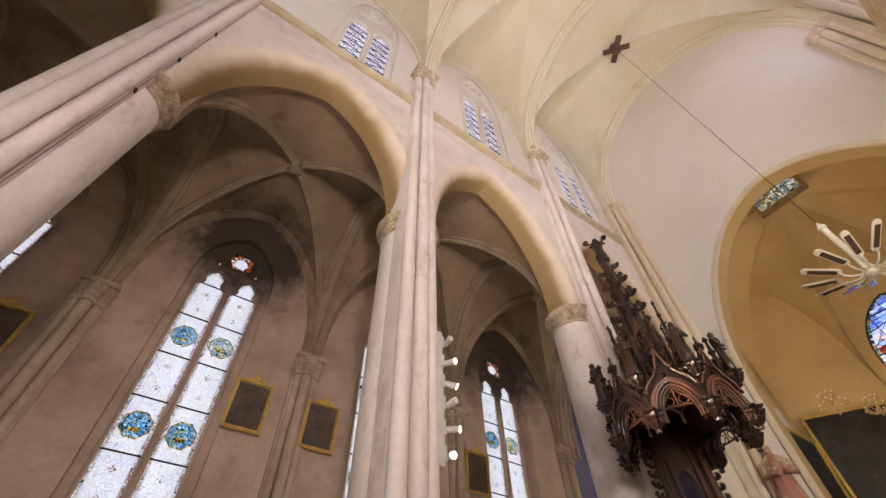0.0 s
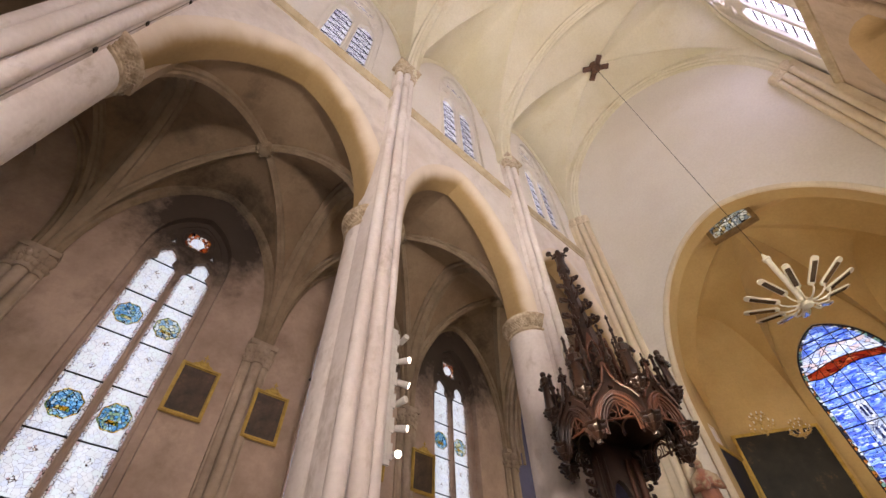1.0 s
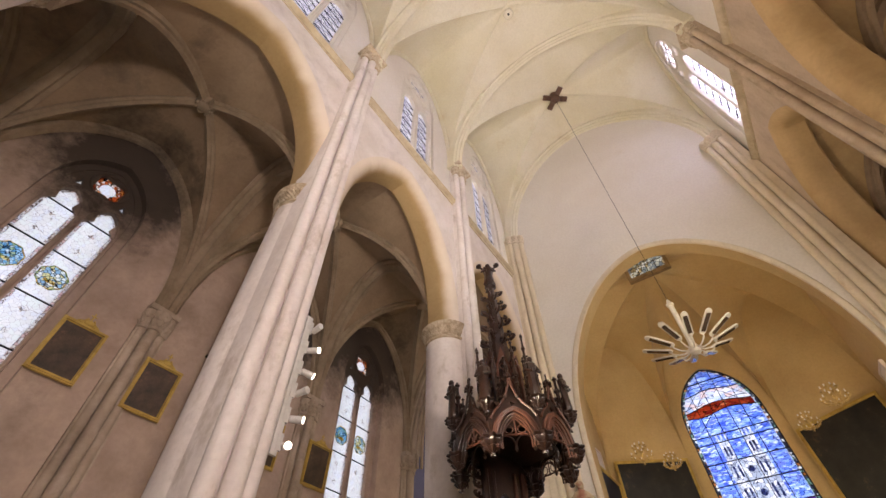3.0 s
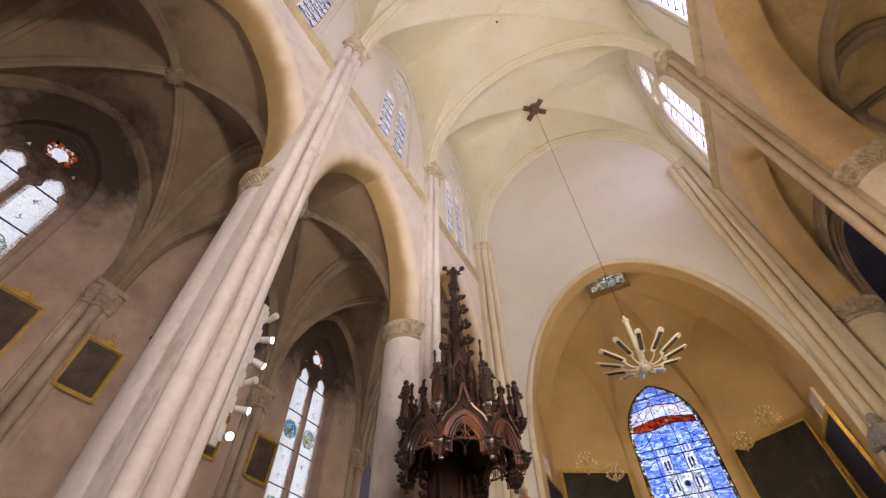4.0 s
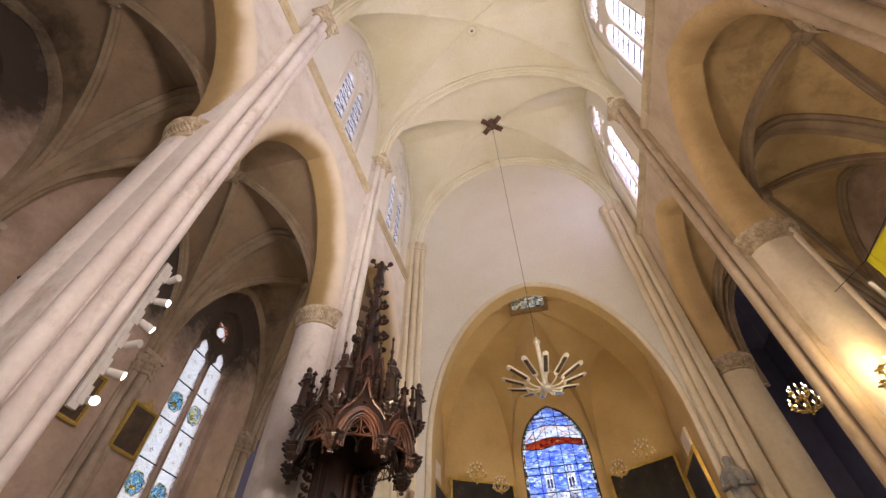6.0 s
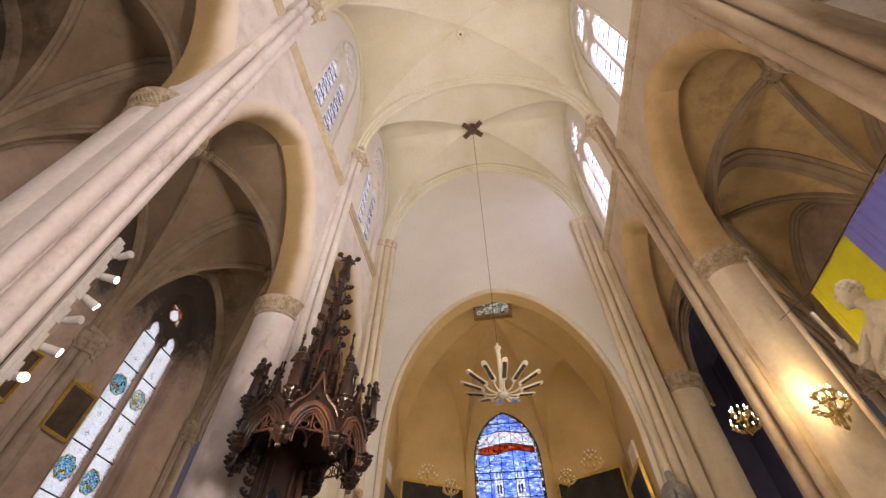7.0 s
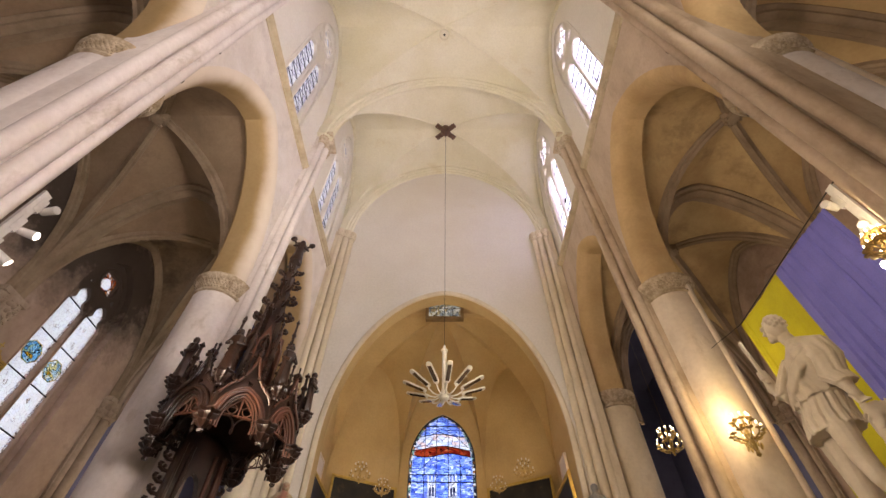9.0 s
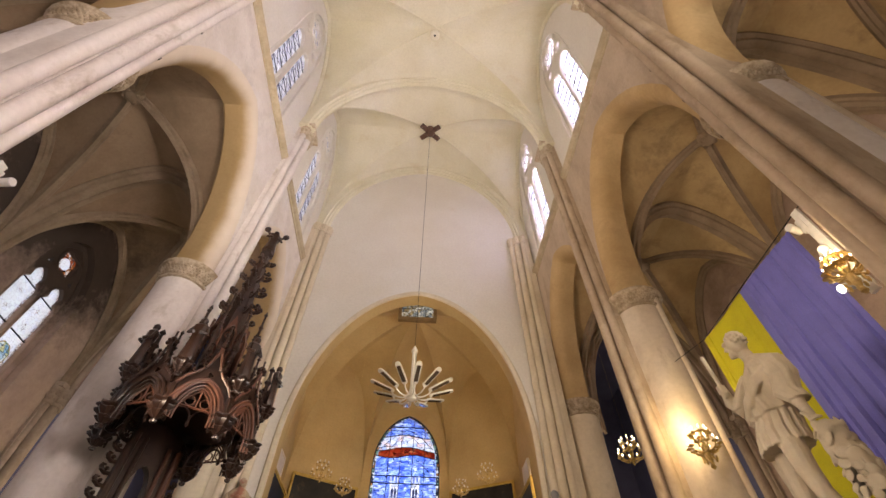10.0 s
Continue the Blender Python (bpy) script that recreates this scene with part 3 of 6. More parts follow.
def pier(side, y):
    root = thing("pier", (0, 0, 0), "round pale stone pier with slender wall shafts and carved capital", "pier", "nave piers")
    x = at_x(side, PIER_X)
    y = y - 0.06 if 0 < y < 4 else y
    stone = STONE if side < 0 else STONE_YELLOW
    bm = bmesh.new()
    lathe(bm, [(0.72, 0), (0.72, 0.5), (0.66, 0.55), (0.62, 0.7), (0.54, 0.78), (PIER_R, 0.85), (PIER_R, 4), (PIER_R, CAP_Z)], (x, y, 0), 40)
    part("column", bm, STONE if y < 4 else stone, root, smooth=30)
    bm = bmesh.new()
    capital(bm, (x, y, CAP_Z), PIER_R, 0.44, 50, 5)
    part("capital", bm, CARVED, root, "carved foliate capital", smooth=50)
    # triple shaft towards the nave
    yc = y + (-0.1 if y < 4 else 0.2)
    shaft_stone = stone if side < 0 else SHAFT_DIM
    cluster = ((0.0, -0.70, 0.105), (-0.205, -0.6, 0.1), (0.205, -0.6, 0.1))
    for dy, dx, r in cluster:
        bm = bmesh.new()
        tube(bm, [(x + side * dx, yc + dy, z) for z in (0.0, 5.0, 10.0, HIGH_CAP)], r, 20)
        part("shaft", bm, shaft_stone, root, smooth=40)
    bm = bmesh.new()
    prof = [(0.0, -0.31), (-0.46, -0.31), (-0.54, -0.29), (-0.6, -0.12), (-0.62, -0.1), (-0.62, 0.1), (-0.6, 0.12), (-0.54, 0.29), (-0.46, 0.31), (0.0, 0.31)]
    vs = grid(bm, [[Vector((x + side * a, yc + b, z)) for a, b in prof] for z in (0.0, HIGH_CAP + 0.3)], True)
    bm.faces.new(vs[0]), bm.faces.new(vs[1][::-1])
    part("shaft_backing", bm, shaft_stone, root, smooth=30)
    for dy, dx, r in cluster:
        bm = bmesh.new()
        capital(bm, (x + side * dx, yc + dy, HIGH_CAP - 0.2), r * 1.3, 0.5, 9, 3)
        part("shaft_capital", bm, CARVED_PALE, root, "carved leaf capital", smooth=50)
    bm = bmesh.new()
    box(bm, (x - side * 0.58, yc, HIGH_CAP + 0.34), (0.62, 0.78, 0.1))
    box(bm, (x - side * 0.56, yc, HIGH_CAP + 0.42), (0.54, 0.68, 0.07))
    part("abacus", bm, CARVED_PALE, root, smooth=0)
    # slim shafts towards the aisle
    for a in (-62, 0, 62) if side > 0 and y > 0 else (0, 62) if y > 0 else (-62, 0):
        bm = bmesh.new()
        px, py = x + side * PIER_R * math.cos(radians(a)), y + PIER_R * math.sin(radians(a))
        tube(bm, [(px, py, 0.6), (px, py, CAP_Z + 0.2)], 0.06, 12)
        part("aisle_shaft", bm, stone, root, smooth=40)
    return root


for side, word in SIDES:
    for y in ARCADE[:-1]:
        pier(side, y)


def respond(side, y):
    """Triple shaft on the aisle wall."""
    root = thing("wall_respond", (0, 0, 0), "brown stone triple wall shaft with carved capital in the aisle", "shaft", "aisle responds")
    x = at_x(side, AISLE_X - 0.12)
    for dy, dx, r in ((0, 0.0, 0.11), (-0.19, 0.08, 0.09), (0.19, 0.08, 0.09)):
        bm = bmesh.new()
        tube(bm, [(x + side * dx, y + dy, 0), (x + side * dx, y + dy, 7.6)], r, 14)
        part("shaft", bm, AISLE_RIB, root, smooth=40)
        bm = bmesh.new()
        capital(bm, (x + side * dx, y + dy, 7.3), r * 1.35, 0.46, 7, 2)
        part("capital", bm, AISLE_RIB, root, smooth=50)
    bm = bmesh.new()
    box(bm, (at_x(side, AISLE_X), y, 3.9), (0.14, 0.62, 7.8))
    box(bm, (at_x(side, AISLE_X + 0.02), y, 7.8), (0.5, 0.66, 0.12))
    part("backing", bm, AISLE_RIB, root, smooth=0)


for side, word in SIDES:
    for y in PIERS:
        respond(side, y)

# chancel arch responds in the nave corners and half piers behind them
for side, word in SIDES:
    root = thing("chancel_respond", (0, 0, 0), "cluster of slim cream shafts beside the chancel arch", "pier")
    for i, (x, y, r, top) in enumerate(((3.62, 10.94, 0.1, HIGH_CAP), (3.82, 10.86, 0.12, HIGH_CAP), (4.02, 10.74, 0.1, HIGH_CAP))):
        bm = bmesh.new()
        tube(bm, [(side * x, y, 0), (side * x, y, top)], r, 16)
        part("shaft", bm, CREAM, root, smooth=40)
        bm = bmesh.new()
        capital(bm, (side * x, y, top - 0.16), r * 1.25, 0.4, 10, 2)
        part("shaft_capital", bm, CREAM, root, smooth=50)
    bm = bmesh.new()
    box(bm, (side * 3.88, 11.02, 7.5), (0.62, 0.2, 15.0))
    box(bm, (side * 4.16, 10.88, 7.5), (0.2, 0.44, 15.0))
    part("backing", bm, CREAM, root, smooth=0)
    bm = bmesh.new()
    lathe(bm, [(0.6, 0), (0.6, 0.5), (PIER_R, 0.8), (PIER_R, CAP_Z)], (at_x(side, PIER_X), CHANCEL_Y, 0), 36)
    part("column", bm, CREAM, root, smooth=30)
    bm = bmesh.new()
    capital(bm, (at_x(side, PIER_X), CHANCEL_Y, CAP_Z), PIER_R, 0.44, 26, 3)
    part("capital", bm, CARVED, root, "carved foliate capital", smooth=50)

# ---- choir and apse ----
CHOIR_PLAN = [(-3.95, 11.6), (-3.95, 15.5), (-1.6, 16.9), (1.6, 16.9), (3.95, 15.5), (3.95, 11.6)]
C_SPRING, C_TOP = 7.9, 13.0


def wall_between(bm, a, b, z0, z1, holes=(), thick=0.45):
    a, b = Vector((*a, 0)), Vector((*b, 0))
    u = (b - a).normalized()
    out = Vector((-u.y, u.x, 0))
    m = Matrix(((u.x, 0, out.x, a.x), (u.y, 0, out.y, a.y), (0, 1, 0, 0), (0, 0, 0, 1)))
    plate(bm, [(0, z0), ((b - a).length, z0), ((b - a).length, z1), (0, z1)], list(holes), 0, thick, m)
    return m


APSE_WIN = [(-1.27, 5.2), (1.27, 5.2)] + [(-u, v) for u, v in arch_line(1.27, 8.75, 1.95, 28, 0.3)]
for k, (a, b) in enumerate(zip(CHOIR_PLAN, CHOIR_PLAN[1:])):
    bm = bmesh.new()
    holes = [[(u + 1.6, v) for u, v in APSE_WIN]] if k == 2 else []
    wall_between(bm, a, b, 0, 13.2, holes)
    tagged(part(f"wall_choir_{k}", bm, CHOIR, smooth=0), "ochre painted choir wall", "wall", kind="structure")
# webbed vault: a cell over each wall, springing between groins that meet at the crown
bm = bmesh.new()
CREST = Vector((0, 13.4, C_TOP))
for a, b in zip(CHOIR_PLAN, CHOIR_PLAN[1:] + CHOIR_PLAN[:1]):
    a, b = Vector((*a, 0)), Vector((*b, 0))
    rows = []
    for i in range(15):
        s = i / 14
        row = []
        for j in range(17):
            t = math.sin((j / 16 - 0.5) * math.pi)
            p = a.lerp(b, 0.5 + 0.5 * t)
            q = abs(t) * s
            flat = Vector((CREST.x, CREST.y, 0)).lerp(p, s)
            side_fall = (1 - abs(t)) * (0.2 if a.y == b.y and a.y < 13 else 0.55) * s ** 2
            row.append(Vector((flat.x, flat.y, C_SPRING + (C_TOP - C_SPRING) * arc(q, 0.55) - side_fall)))
        rows.append(row)
    grid(bm, rows)
bmesh.ops.remove_doubles(bm, verts=bm.verts, dist=0.004)
tagged(part("ceiling_choir", bm, CHOIR, smooth=25), "ochre webbed vault over the choir", "ceiling", kind="structure")

# ---- chapels at the aisle ends ----
for side, word in SIDES:
    bm = bmesh.new()
    sf = side_frame(side)
    plate(bm, [(CHANCEL_Y + 0.3, 0), (18.2, 0), (18.2, 12.6), (CHANCEL_Y + 0.3, 12)], [], AISLE_X, AISLE_X + 0.4, sf)
    plate(bm, [(CHANCEL_Y + 0.6, 0), (18.2, 0), (18.2, 12.6), (CHANCEL_Y + 0.6, 12)], [], 4.45, 4.8, sf)
    plate(bm, [(side * 4.45, 0), (side * 9.5, 0), (side * 9.5, 12.6), (side * 4.45, 12.6)], [], 17.8, 18.2, ACROSS)
    tagged(part(f"wall_{word}_chapel", bm, BLUE_WALL, smooth=0), "deep blue painted chapel walls", "wall", kind="structure")
    bm = bmesh.new()
    box(bm, (side * 7, 14.8, 12.5), (5.2, 6.6, 0.2))
    tagged(part(f"ceiling_{word}_chapel", bm, BLUE_WALL, smooth=0), "dark blue chapel ceiling", "ceiling", kind="structure")

for side, word in SIDES:
    bm = bmesh.new()
    line = [(at_x(side, AC) + u, v) for u, v in arch_line(AH - 0.25, 7.9, 3.6, 28, 0.6)]
    xa, xb = at_x(side, AC) - AH - 0.1, at_x(side, AC) + AH + 0.1
    plate(bm, [(xa, 7.9), (at_x(side, AC) - AH + 0.25, 7.9)] + line + [(at_x(side, AC) + AH - 0.25, 7.9), (xb, 7.9), (xb, 12.6), (xa, 12.6)], [], CHANCEL_Y + 0.02, CHANCEL_Y + 0.4, ACROSS)
    tagged(part(f"wall_{word}_aisle_end", bm, AISLE, smooth=25), "brown plastered wall over the chapel arch", "wall", kind="structure")
    bm = bmesh.new()
    for inset, dy, r in ((-0.02, 0.0, 0.07), (0.1, 0.1, 0.055), (-0.15, -0.05, 0.05), (0.2, 0.2, 0.05)):
        tube(bm, [(at_x(side, AC) + u, CHANCEL_Y + dy, v) for u, v in [(-(AH - 0.25 - inset), 7.4)] + arch_line(AH - 0.25 - inset, 7.9, 3.6 - inset, 28, 0.6) + [(AH - 0.25 - inset, 7.4)]], r, 8)
    tagged(part(f"trim_{word}_chapel_arch", bm, AISLE_RIB, smooth=50), "rolled stone mouldings round the chapel arch", "moulding", kind="structure")


# ---- glass ----
def glass(name, tones, scale=9.0, lead=0.035, lead_color=(0.02, 0.02, 0.03), stretch=(1, 1, 1), wave=0.0):
    """Leaded glass: clear pieces in a few tones between dark leads, lit by the sky behind."""
    m = bpy.data.materials.new(name)
    m.use_nodes = True
    n, l = m.node_tree.nodes, m.node_tree.links
    n.remove(n["Principled BSDF"])
    co, mp = n.new("ShaderNodeTexCoord"), n.new("ShaderNodeMapping")
    mp.inputs["Scale"].default_value = stretch
    l.new(co.outputs["Object"], mp.inputs[0])
    vec = mp.outputs[0]
    if wave:
        ns, add = n.new("ShaderNodeTexNoise"), n.new("ShaderNodeMix")
        ns.inputs["Scale"].default_value = 2.5
        l.new(vec, ns.inputs["Vector"])
        add.data_type, add.blend_type = "RGBA", "ADD"
        add.inputs["Factor"].default_value = wave
        l.new(vec, add.inputs["A"]), l.new(ns.outputs["Color"], add.inputs["B"])
        vec = add.outputs["Result"]
    cell, edge = n.new("ShaderNodeTexVoronoi"), n.new("ShaderNodeTexVoronoi")
    edge.feature = "DISTANCE_TO_EDGE"
    for v in (cell, edge):
        v.inputs["Scale"].default_value = scale
        l.new(vec, v.inputs["Vector"])
    ramp = n.new("ShaderNodeValToRGB")
    ramp.color_ramp.interpolation = "CONSTANT"
    sep = n.new("ShaderNodeSeparateColor")
    l.new(cell.outputs["Color"], sep.inputs[0])
    l.new(sep.outputs[0], ramp.inputs[0])
    els = ramp.color_ramp.elements
    els[0].color = (*tones[0], 1)
    els[1].position, els[1].color = 1 / len(tones), (*tones[min(1, len(tones) - 1)], 1)
    for i, t in enumerate(tones[2:], 2):
        els.new(i / len(tones)).color = (*t, 1)
    cut = n.new("ShaderNodeMath")
    cut.operation = "LESS_THAN"
    cut.inputs[1].default_value = lead
    l.new(edge.outputs["Distance"], cut.inputs[0])
    mix = n.new("ShaderNodeMix")
    mix.data_type = "RGBA"
    l.new(cut.outputs[0], mix.inputs["Factor"])
    l.new(ramp.outputs[0], mix.inputs["A"])
    mix.inputs["B"].default_value = (*lead_color, 1)
    tr, gl, ms = n.new("ShaderNodeBsdfTransparent"), n.new("ShaderNodeBsdfGlossy"), n.new("ShaderNodeMixShader")
    gl.inputs["Roughness"].default_value = 0.15
    ms.inputs[0].default_value = 0.04
    l.new(mix.outputs["Result"], tr.inputs[0])
    opal, both = n.new("ShaderNodeBsdfTranslucent"), n.new("ShaderNodeMixShader")
    both.inputs[0].default_value = 0.6
    l.new(mix.outputs["Result"], opal.inputs[0])
    l.new(tr.outputs[0], both.inputs[1]), l.new(opal.outputs[0], both.inputs[2])
    l.new(both.outputs[0], ms.inputs[1]), l.new(gl.outputs[0], ms.inputs[2])
    l.new(ms.outputs[0], n["Material Output"].inputs[0])
    return m


G_PALE = glass("pale_lavender_glass", [(0.88, 0.87, 0.92), (0.82, 0.81, 0.89), (0.92, 0.91, 0.94), (0.78, 0.76, 0.87)], 7.0, 0.04, (0.30, 0.27, 0.38))
G_WHITE = glass("white_leaded_glass", [(0.50, 0.48, 0.56), (0.44, 0.43, 0.52), (0.54, 0.52, 0.58), (0.47, 0.46, 0.56)], 5.0, 0.05, (0.03, 0.025, 0.045), (1, 1.6, 0.8))
G_CLEAR = glass("clear_grisaille_glass", [(0.93, 0.93, 0.95), (0.86, 0.87, 0.92), (0.93, 0.91, 0.90), (0.88, 0.87, 0.86), (0.90, 0.92, 0.90)], 13.0, 0.02, (0.50, 0.46, 0.45))
G_BORDER = glass("coloured_border_glass", [(0.9, 0.87, 0.86), (0.85, 0.75, 0.66), (0.92, 0.9, 0.9), (0.78, 0.62, 0.60), (0.9, 0.86, 0.8), (0.80, 0.80, 0.86), (0.92, 0.9, 0.88)], 18.0, 0.06, (0.16, 0.11, 0.09))
G_BLUE = glass("blue_medallion_glass", [(0.28, 0.55, 0.78), (0.42, 0.68, 0.86), (0.22, 0.48, 0.72), (0.72, 0.84, 0.9), (0.50, 0.62, 0.46), (0.55, 0.76, 0.88)], 20.0, 0.05)
G_PALEBLUE = glass("pale_medallion_glass", [(0.62, 0.75, 0.82), (0.85, 0.88, 0.85), (0.40, 0.58, 0.72), (0.75, 0.72, 0.45)], 16.0, 0.05)
G_GOLD = glass("gold_medallion_glass", [(0.75, 0.55, 0.12), (0.62, 0.42, 0.08), (0.80, 0.70, 0.35), (0.35, 0.45, 0.2)], 16.0, 0.06)
G_ROSE = glass("amber_rose_glass", [(0.6, 0.22, 0.08), (0.92, 0.86, 0.8), (0.4, 0.14, 0.07), (0.9, 0.8, 0.7), (0.7, 0.35, 0.14)], 14.0, 0.06)
G_SEA = glass("blue_wave_glass", [(0.24, 0.36, 0.80), (0.34, 0.48, 0.88), (0.52, 0.66, 0.94), (0.18, 0.27, 0.72), (0.72, 0.80, 0.95), (0.30, 0.36, 0.74), (0.42, 0.56, 0.90)], 6.5, 0.03, (0.04, 0.05, 0.14), (1.0, 1.0, 3.6), 0.45)
G_CLOUD = glass("white_cloud_glass", [(0.74, 0.77, 0.85), (0.62, 0.68, 0.83), (0.8, 0.81, 0.85), (0.74, 0.64, 0.64), (0.5, 0.6, 0.84)], 4.0, 0.022, (0.06, 0.07, 0.12), (1, 1, 2), 0.3)
G_RED = glass("red_band_glass", [(0.40, 0.11, 0.06), (0.58, 0.30, 0.18), (0.30, 0.07, 0.06), (0.46, 0.16, 0.09)], 4.0, 0.02, (0.05, 0.01, 0.01), (1, 1, 2.5), 0.3)
G_TOWER = glass("pale_tower_glass", [(0.72, 0.74, 0.80), (0.58, 0.62, 0.72), (0.82, 0.82, 0.86), (0.5, 0.54, 0.62)], 9.0, 0.04, (0.1, 0.1, 0.15))
G_PURPLE = glass("purple_ground_glass", [(0.25, 0.10, 0.45), (0.40, 0.12, 0.20), (0.15, 0.12, 0.50), (0.60, 0.35, 0.15)], 3.0, 0.03, (0.03, 0.02, 0.04), (1, 1, 3), 0.3)
G_DUSK = glass("dusky_blue_glass", [(0.16, 0.19, 0.36), (0.22, 0.26, 0.42), (0.1, 0.12, 0.26)], 12.0, 0.05)
G_BEAD = glass("beaded_border_glass", [(0.75, 0.78, 0.8), (0.15, 0.2, 0.3), (0.6, 0.35, 0.15), (0.35, 0.5, 0.45), (0.1, 0.12, 0.2)], 11.0, 0.07)
G_ROOF = glass("old_roof_glass", [(0.62, 0.62, 0.54), (0.62, 0.53, 0.32), (0.36, 0.40, 0.42), (0.82, 0.81, 0.74), (0.4, 0.33, 0.2), (0.74, 0.73, 0.66)], 11.0, 0.05)
IRON = material("dark_iron", (0.035, 0.03, 0.03), (0.02, 0.018, 0.018), 6, rough=0.6, metal=0.6)


def half_at(v, w, spring, rise, round_):
    """Half width of a lancet at height v."""
    if v <= spring:
        return w / 2
    lo, hi = 0.0, 1.0
    for _ in range(24):
        q = (lo + hi) / 2
        lo, hi = (q, hi) if arc(q, round_) > (v - spring) / rise else (lo, q)
    return lo * w / 2


def band(cu, v0, v1, w, spring, rise, round_, n=10, inset=0.0):
    """Outline of one panel of a lancet light between two bars."""
    vs = [v0 + (v1 - v0) * i / n for i in range(n + 1)]
    left = [(cu - max(0.004, half_at(v, w, spring, rise, round_) - inset), v) for v in vs]
    right = [(cu + max(0.004, half_at(v, w, spring, rise, round_) - inset), v) for v in reversed(vs)]
    return left + right


def ring_band(cu, v0, v1, w, spring, rise, round_, width):
    outs = []
    for s in (-1, 1):
        vs = [v0 + (v1 - v0) * i / 8 for i in range(9)]
        a = [(cu + s * max(0.006, half_at(v, w, spring, rise, round_)), v) for v in vs]
        b = [(cu + s * max(0.002, half_at(v, w, spring, rise, round_) - width), v) for v in reversed(vs)]
        outs.append(a + b)
    return outs


def pane(name, outlines, d, m, mat, root, holes=()):
    bm = bmesh.new()
    for o in outlines:
        plate(bm, o, list(holes), d, d + 0.004, m)
    ob = part(name, bm, mat, root, smooth=0)
    return ob


def clerestory_window(side, word, k, mid):
    root = thing(f"window_{word}_clerestory_{k}", (0, 0, 0), "two-light clerestory window of pale lavender leaded glass" if side < 0 else "two-light clerestory window of bright white leaded glass", "window", kind="structure")
    sf, x, tone, wide = side_frame(side), WALL_X + 0.24, G_PALE if side < 0 else G_WHITE, 0.06 if side > 0 else 0.0
    for s in (-1, 1):
        cu = mid + s * LIGHT_GAP
        cuts = [13.3 + i * 0.5 for i in range(8)] + [LIGHT_TOP]
        for a, b in zip(cuts, cuts[1:]):
            pane("pane", [band(cu, a + 0.01, b - 0.01, 0.7 + wide, 16.6, 0.72, 0.35)], x, sf, tone, root)
        bm = bmesh.new()
        for c in cuts[1:-1]:
            tube(bm, [(at_x(side, x - 0.02), cu - 0.33, c), (at_x(side, x - 0.02), cu + 0.33, c)], 0.014 if side < 0 else 0.02, 6)
        if side < 0:
            # slanting leads between the saddle bars
            for a, b in zip(cuts, cuts[1:-1]):
                for q in (-1, 1):
                    tube(bm, [(at_x(side, x - 0.01), cu - q * 0.3, a), (at_x(side, x - 0.01), cu + q * 0.3, b)], 0.007, 5)
        part("saddle_bar", bm, IRON, root)
        pane("eye_pane", [circle(mid + s * 0.52, EYE_Z, 0.2, 18)], x, sf, tone, root)
    pane("oculus_pane", [circle(mid, OCULUS_Z, 0.68, 32)], x, sf, tone, root)
    # moulded tracery round the lights
    bm = bmesh.new()
    for s in (-1, 1):
        for grow, dep, r in ((0.03, 0.14, 0.028), (0.095, 0.135, 0.022)):
            line = lancet(mid + s * LIGHT_GAP, 13.2, LIGHT_TOP + grow, 0.62 + wide + 2 * grow)
            tube(bm, [(at_x(side, WALL_X + dep), u, v) for u, v in line[1:] + line[:1]], r, 6)
        tube(bm, [(at_x(side, WALL_X + 0.14), u, v) for u, v in circle(mid + s * 0.52, EYE_Z, 0.2, 16) + [(mid + s * 0.52 + 0.2, EYE_Z)]], 0.03, 6)
    for r0, r in ((0.66, 0.035), (0.75, 0.025)):
        tube(bm, [(at_x(side, WALL_X + 0.14), u, v) for u, v in circle(mid, OCULUS_Z, r0, 32) + [(mid + r0, OCULUS_Z)]], r, 6)
    for i in range(6):
        a = i * math.pi / 3
        c = (mid + 0.35 * math.cos(a), OCULUS_Z + 0.35 * math.sin(a))
        tube(bm, [(at_x(side, WALL_X + 0.18), u, v) for u, v in circle(*c, 0.165, 14) + [(c[0] + 0.165, c[1])]], 0.026, 6)
    line = clerestory_recess(mid)
    tube(bm, [(at_x(side, WALL_X + 0.05), u, v) for u, v in line[1:] + line[:1]], 0.03, 6)
    part("tracery_moulding", bm, WHITE_WALL, root)


